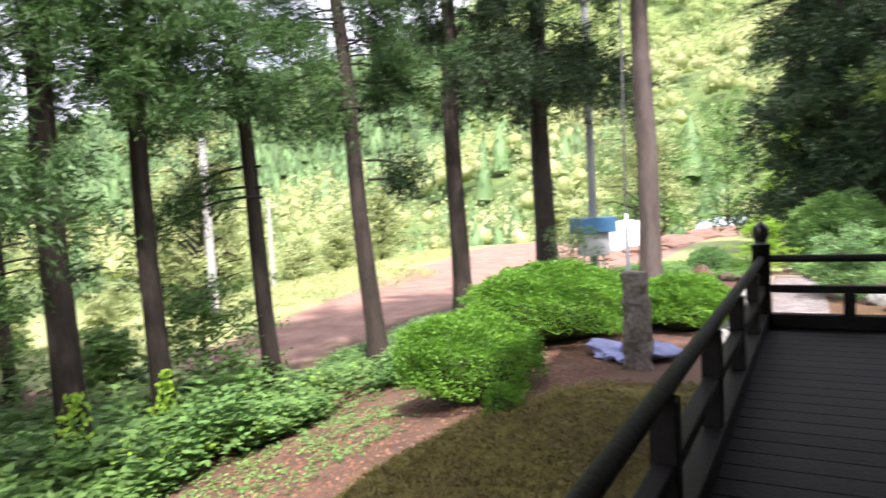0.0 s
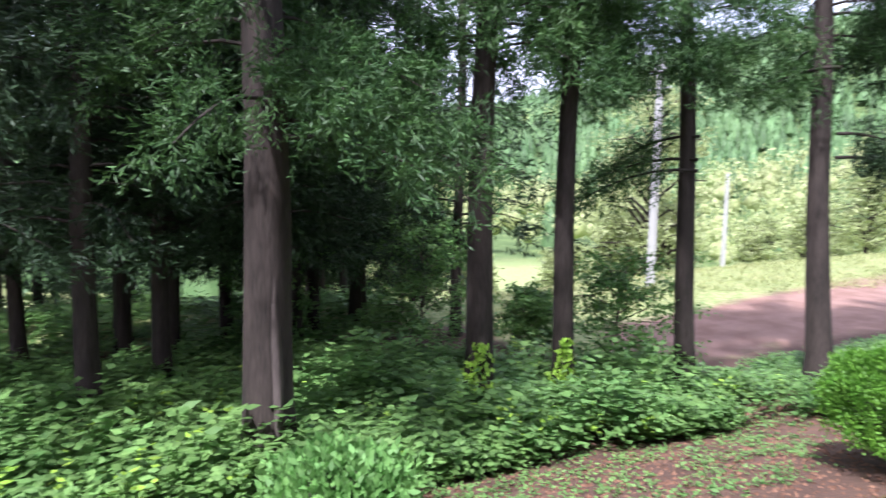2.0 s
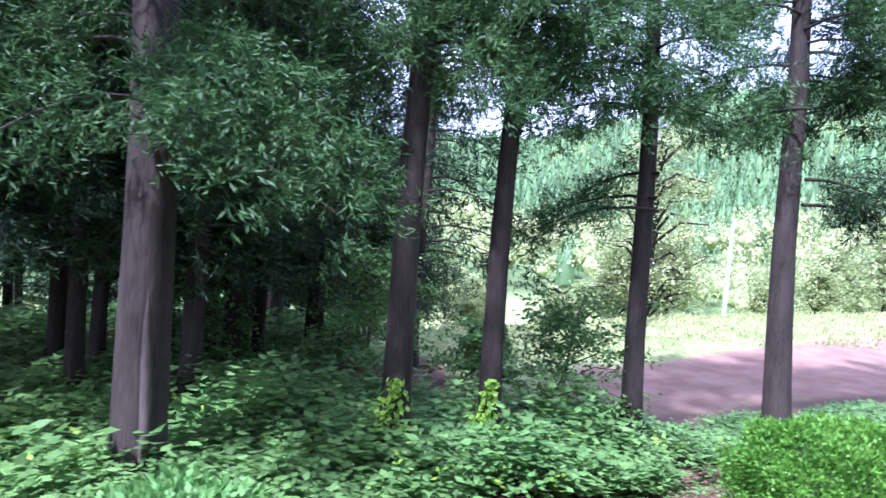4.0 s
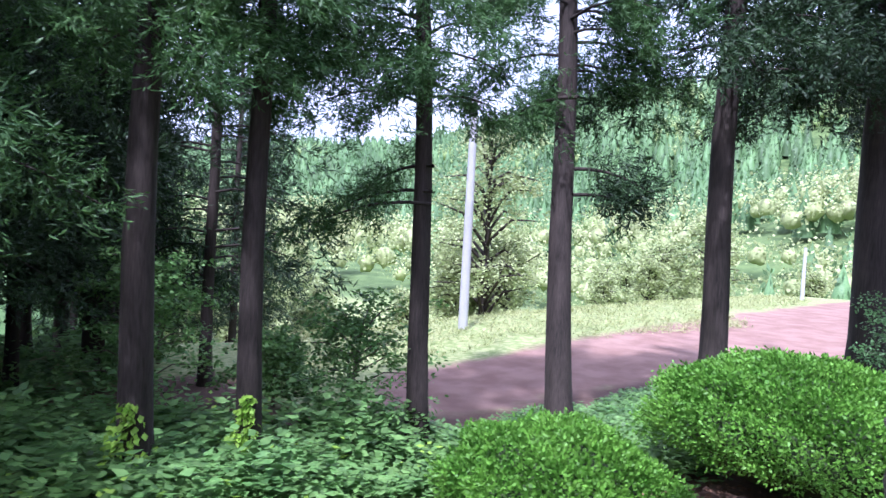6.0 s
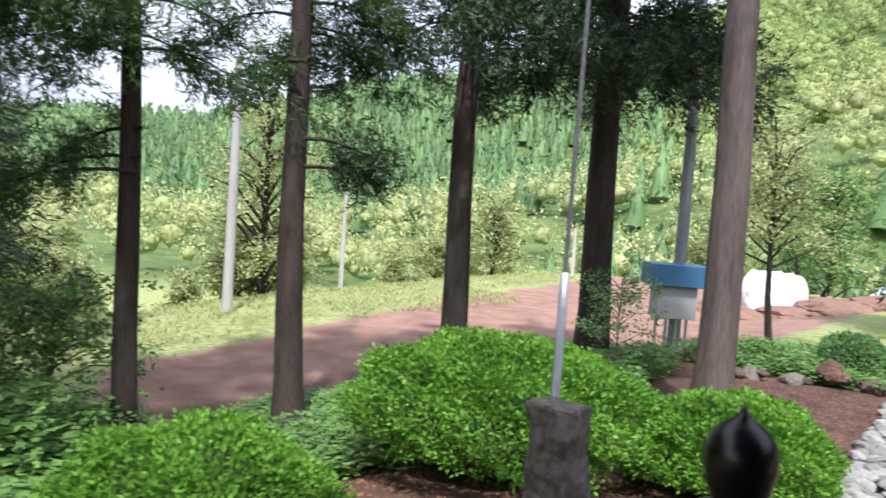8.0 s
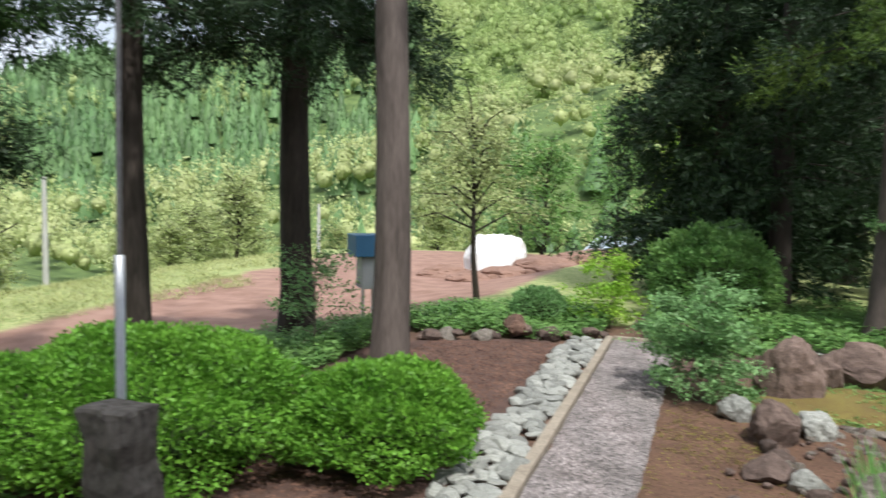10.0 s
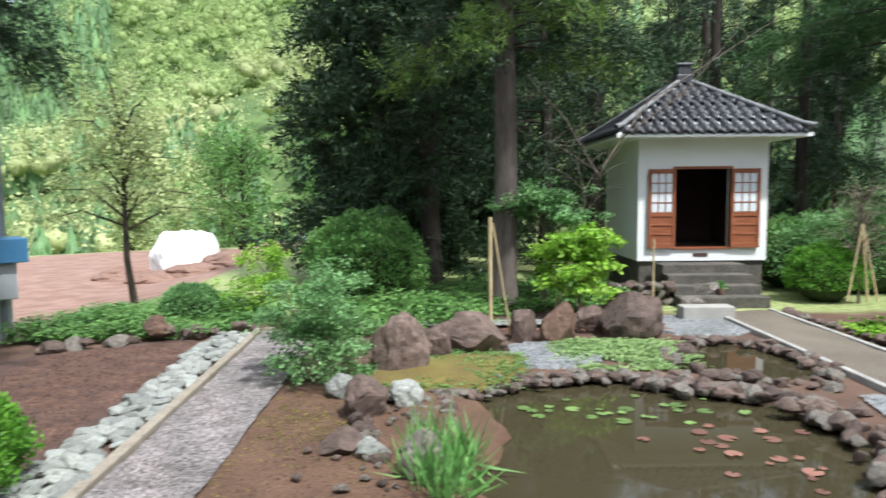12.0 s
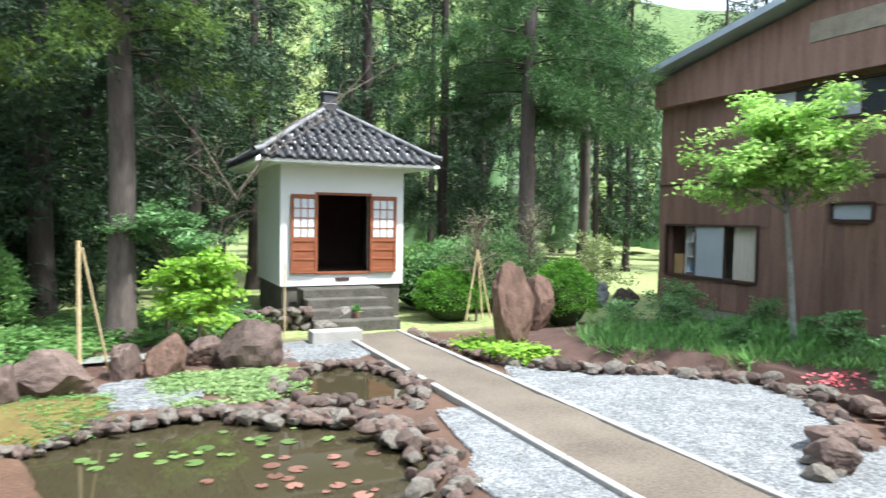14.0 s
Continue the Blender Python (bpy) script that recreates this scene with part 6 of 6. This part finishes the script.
cot = thing("cottage", "small grey cottage with laundry far down the lane", "house", pose(-7.4, 66, at(-7.4, 66)))
part("wall", boxes((-2.2, 2.2, -1.5, 2.5, -0.3, 2.6)), CONCRETE, cot)
rb = bmesh.new()
cv = [rb.verts.new(v) for v in ((-2.8, -2.2, 2.5), (2.8, -2.2, 2.5), (2.8, 3.2, 2.5), (-2.8, 3.2, 2.5), (-1.8, 0.5, 3.8), (1.8, 0.5, 3.8))]
for f in ((0, 1, 5, 4), (1, 2, 5), (2, 3, 4, 5), (3, 0, 4), (3, 2, 1, 0)):
    rb.faces.new([cv[i] for i in f])
part("roof", rb, METALROOF, cot)
part("window", boxes((-1.2, 0.2, -1.56, -1.5, 1.0, 2.0)), WINGLASS, cot)
part("washing", boxes((-1.5, -0.7, -2.0, -1.97, 0.5, 1.6), (-0.5, 0.1, -2.0, -1.97, 0.6, 1.6)), PLASTER, cot, "white laundry")

# ---- trees beyond the road ----
SPRING_TREES = []
for k in range(38):
    a, r = math.radians(R.uniform(8, 78)), R.uniform(34, 74)
    x, y = -math.sin(a) * r, math.cos(a) * r
    if inside_road(np.array(x), np.array(y)) > -2.5 or x > -6:
        continue
    hgt = R.uniform(3.4, 5.8)
    if len(SPRING_TREES) < 6:
        SPRING_TREES.append(leafy("spring_tree", "pale yellow-green spring tree beyond the road", "tree", x, y, hgt, hgt * 0.42, SPRING, 0.22, 4200, 300 + k, 0.12, 8, 0.3, bark=BARK, low=0.25, group="spring trees beyond the road"))
    else:
        s = R.uniform(0.8, 1.3)
        c = copy_thing(R.choice(SPRING_TREES), pose(x, y, at(x, y), 0, 0, R.uniform(0, 360)))
        c.scale = (s, s, s * R.uniform(0.85, 1.15))
leafy("spring_tree", "broad pale-leaved spring tree behind the utility pole", "tree", -25.0, 22.5, 9.0, 3.6, SPRING, 0.17, 8000, 400, 0.2, 9, 0.3, bark=BARK, low=0.12, group="spring trees beyond the road")
for x, y, h in [(0.4, 33.5, 6.0), (-1.0, 41.0, 6.0), (-8.6, 45.0, 7.0), (-12, 52, 8.0), (-5.5, 51, 9.0)]:
    leafy("spring_tree", "bright green tree beside the lane", "tree", x, y, h, h * 0.36, LIME if h < 7 else UNDER, 0.22, 4200, int(500 + y), 0.1, 8, 0.3, bark=BARK, low=0.12, group="trees beside the lane")


# ---- wooded hills ----
def far_wood(name, label, mat, count, conifer, seed, amin, amax, rmin, rmax, keep, per=34):
    """Woods too far off to count: a lumpy heart for each tree, under many leaf sprays."""
    rs = np.random.RandomState(seed)
    a = np.radians(rs.uniform(amin, amax, count * 4))
    r = np.sqrt(rs.uniform(rmin ** 2, rmax ** 2, count * 4))
    x, y = -np.sin(a) * r, np.cos(a) * r
    ok = keep(np.degrees(a), r, x, y, rs)
    x, y, r = x[ok][:count], y[ok][:count], r[ok][:count]
    n = len(x)
    per = per if conifer else 130
    z = land(x, y)
    h = (rs.uniform(6, 10, n) if conifer else rs.uniform(4.5, 8.5, n)) * (0.75 + r / 420)
    hp = np.repeat(h, per)
    root = np.stack([x, y, z], -1)
    if conifer:
        u = rs.rand(n, per) ** 0.8
        th = rs.rand(n, per) * 6.28
        rad = (1 - u) * h[:, None] * 0.21 + 0.1
        C = np.stack([x[:, None] + rad * np.cos(th), y[:, None] + rad * np.sin(th), z[:, None] + h[:, None] * (0.12 + 0.84 * u)], -1).reshape(-1, 3)
        D = np.stack([np.cos(th) * 0.5, np.sin(th) * 0.5, np.where(u > 0.9, 0.6, -0.75)], -1).reshape(-1, 3)
        V, F = kites(C, D, hp * 0.13 * (0.6 + 0.6 * rs.rand(len(C))), hp * 0.05, rs)
        t = np.linspace(0, 2 * np.pi, 9, endpoint=False)
        cone = np.vstack([np.stack([0.2 * np.cos(t), 0.2 * np.sin(t), 0.1 + 0 * t], -1), np.stack([0.13 * np.cos(t), 0.13 * np.sin(t), 0.45 + 0 * t], -1), [[0, 0, 1.0]]])
        CF = np.array([(i, (i + 1) % 9, 9 + i) for i in range(9)] + [((i + 1) % 9, 9 + (i + 1) % 9, 9 + i) for i in range(9)] + [(9 + i, 9 + (i + 1) % 9, 18) for i in range(9)])
        hearts = root[:, None] + cone[None] * h[:, None, None] * rs.uniform(0.85, 1.12, (n, 19, 1))
    else:
        def swell(e, xx, yy):
            """Billows of one crown, the same for its heart and its leaves."""
            return 1 + 0.28 * np.sin(e[..., 0] * 6 + xx) * np.cos(e[..., 1] * 6 + yy) + 0.10 * np.sin(e[..., 2] * 8 + xx * 2 + e[..., 0] * 5)

        reach = h[:, None, None] * np.array([0.45, 0.45, 0.47])
        mid = (root + np.array([0, 0, 0.55]) * h[:, None])[:, None]
        d = unit(rs.normal(size=(n, per, 3)))
        d[..., 2] = np.where(d[..., 2] < -0.3, -d[..., 2], d[..., 2])
        C = (mid + d * reach * (swell(d, x[:, None], y[:, None]) * rs.uniform(0.5, 1.16, (n, per)))[..., None]).reshape(-1, 3)
        out = d.reshape(-1, 3) + 0.7 * rs.normal(size=(n * per, 3))
        D = unit(np.cross(out, rs.normal(size=(n * per, 3))))
        S = unit(np.cross(out, D))
        L = (hp * 0.068 * (0.5 + 0.8 * rs.rand(n * per)))[:, None]
        V = np.stack([C, C + D * L * 0.5 + S * L * 0.42, C + D * L, C + D * L * 0.5 - S * L * 0.42], 1).reshape(-1, 3)
        F = np.arange(4 * n * per).reshape(-1, 4)
        ball = bmesh.new()
        bmesh.ops.create_icosphere(ball, subdivisions=2, radius=1)
        e = np.array([tuple(v.co) for v in ball.verts])
        CF = np.array([[v.index for v in f.verts] for f in ball.faces])
        ball.free()
        hearts = mid + e[None] * reach * (0.36 * swell(e[None], x[:, None], y[:, None]))[..., None]
    if hearts is not None:
        m = hearts.shape[1]
        HF = (np.arange(n)[:, None, None] * m + CF[None]).reshape(-1, 3)
        tagged(new(name, raw(name, hearts.reshape(-1, 3), HF, mat, True)), label, "woods", kind="stuff")
    return tagged(new(name, raw(name, V, F, mat)), label, "woods", kind="stuff")


def patch(a, r, x, y, rs):
    return wave(x, y, 28.0, 2.0) + 0.35 * rs.normal(size=len(x))


far_wood("cedar_plantation", "dark green cedar plantation on the far hillside", FARPINE, 3400, True, 71, 24, 80, 150, 470, lambda a, r, x, y, rs: (r > 185) & (patch(a, r, x, y, rs) > -0.55))
far_wood("spring_woods", "spring-green broadleaf woods on the hills, paled for haze", FARLEAF, 3000, False, 72, -40, 80, 150, 520, lambda a, r, x, y, rs: ((r < 190) & (rs.rand(len(r)) < 0.3)) | (a < 24) | (patch(a, r, x, y, rs) < -0.6))
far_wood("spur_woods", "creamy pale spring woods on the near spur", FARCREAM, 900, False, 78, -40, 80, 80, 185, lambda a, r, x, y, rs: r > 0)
far_wood("ridge_woods", "green broadleaf woods high on the ridge, paled for haze", FARLEAF, 2300, False, 77, -14, 27, 130, 480, lambda a, r, x, y, rs: r > 0)
far_wood("valley_conifers", "scattered dark conifers among pale woods", FARPINE, 110, True, 73, -5, 60, 75, 170, lambda a, r, x, y, rs: patch(a, r, x, y, rs) > 0.25)
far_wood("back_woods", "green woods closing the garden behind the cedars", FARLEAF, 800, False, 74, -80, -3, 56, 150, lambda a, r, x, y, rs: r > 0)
far_wood("side_woods", "green woods behind the shaded cedar wood", FARPINE, 500, True, 75, 80, 140, 42, 110, lambda a, r, x, y, rs: r > 0)
far_wood("back_conifers", "tall conifers closing the garden behind the house", FARPINE, 420, True, 76, -80, -12, 48, 140, lambda a, r, x, y, rs: r > 0)
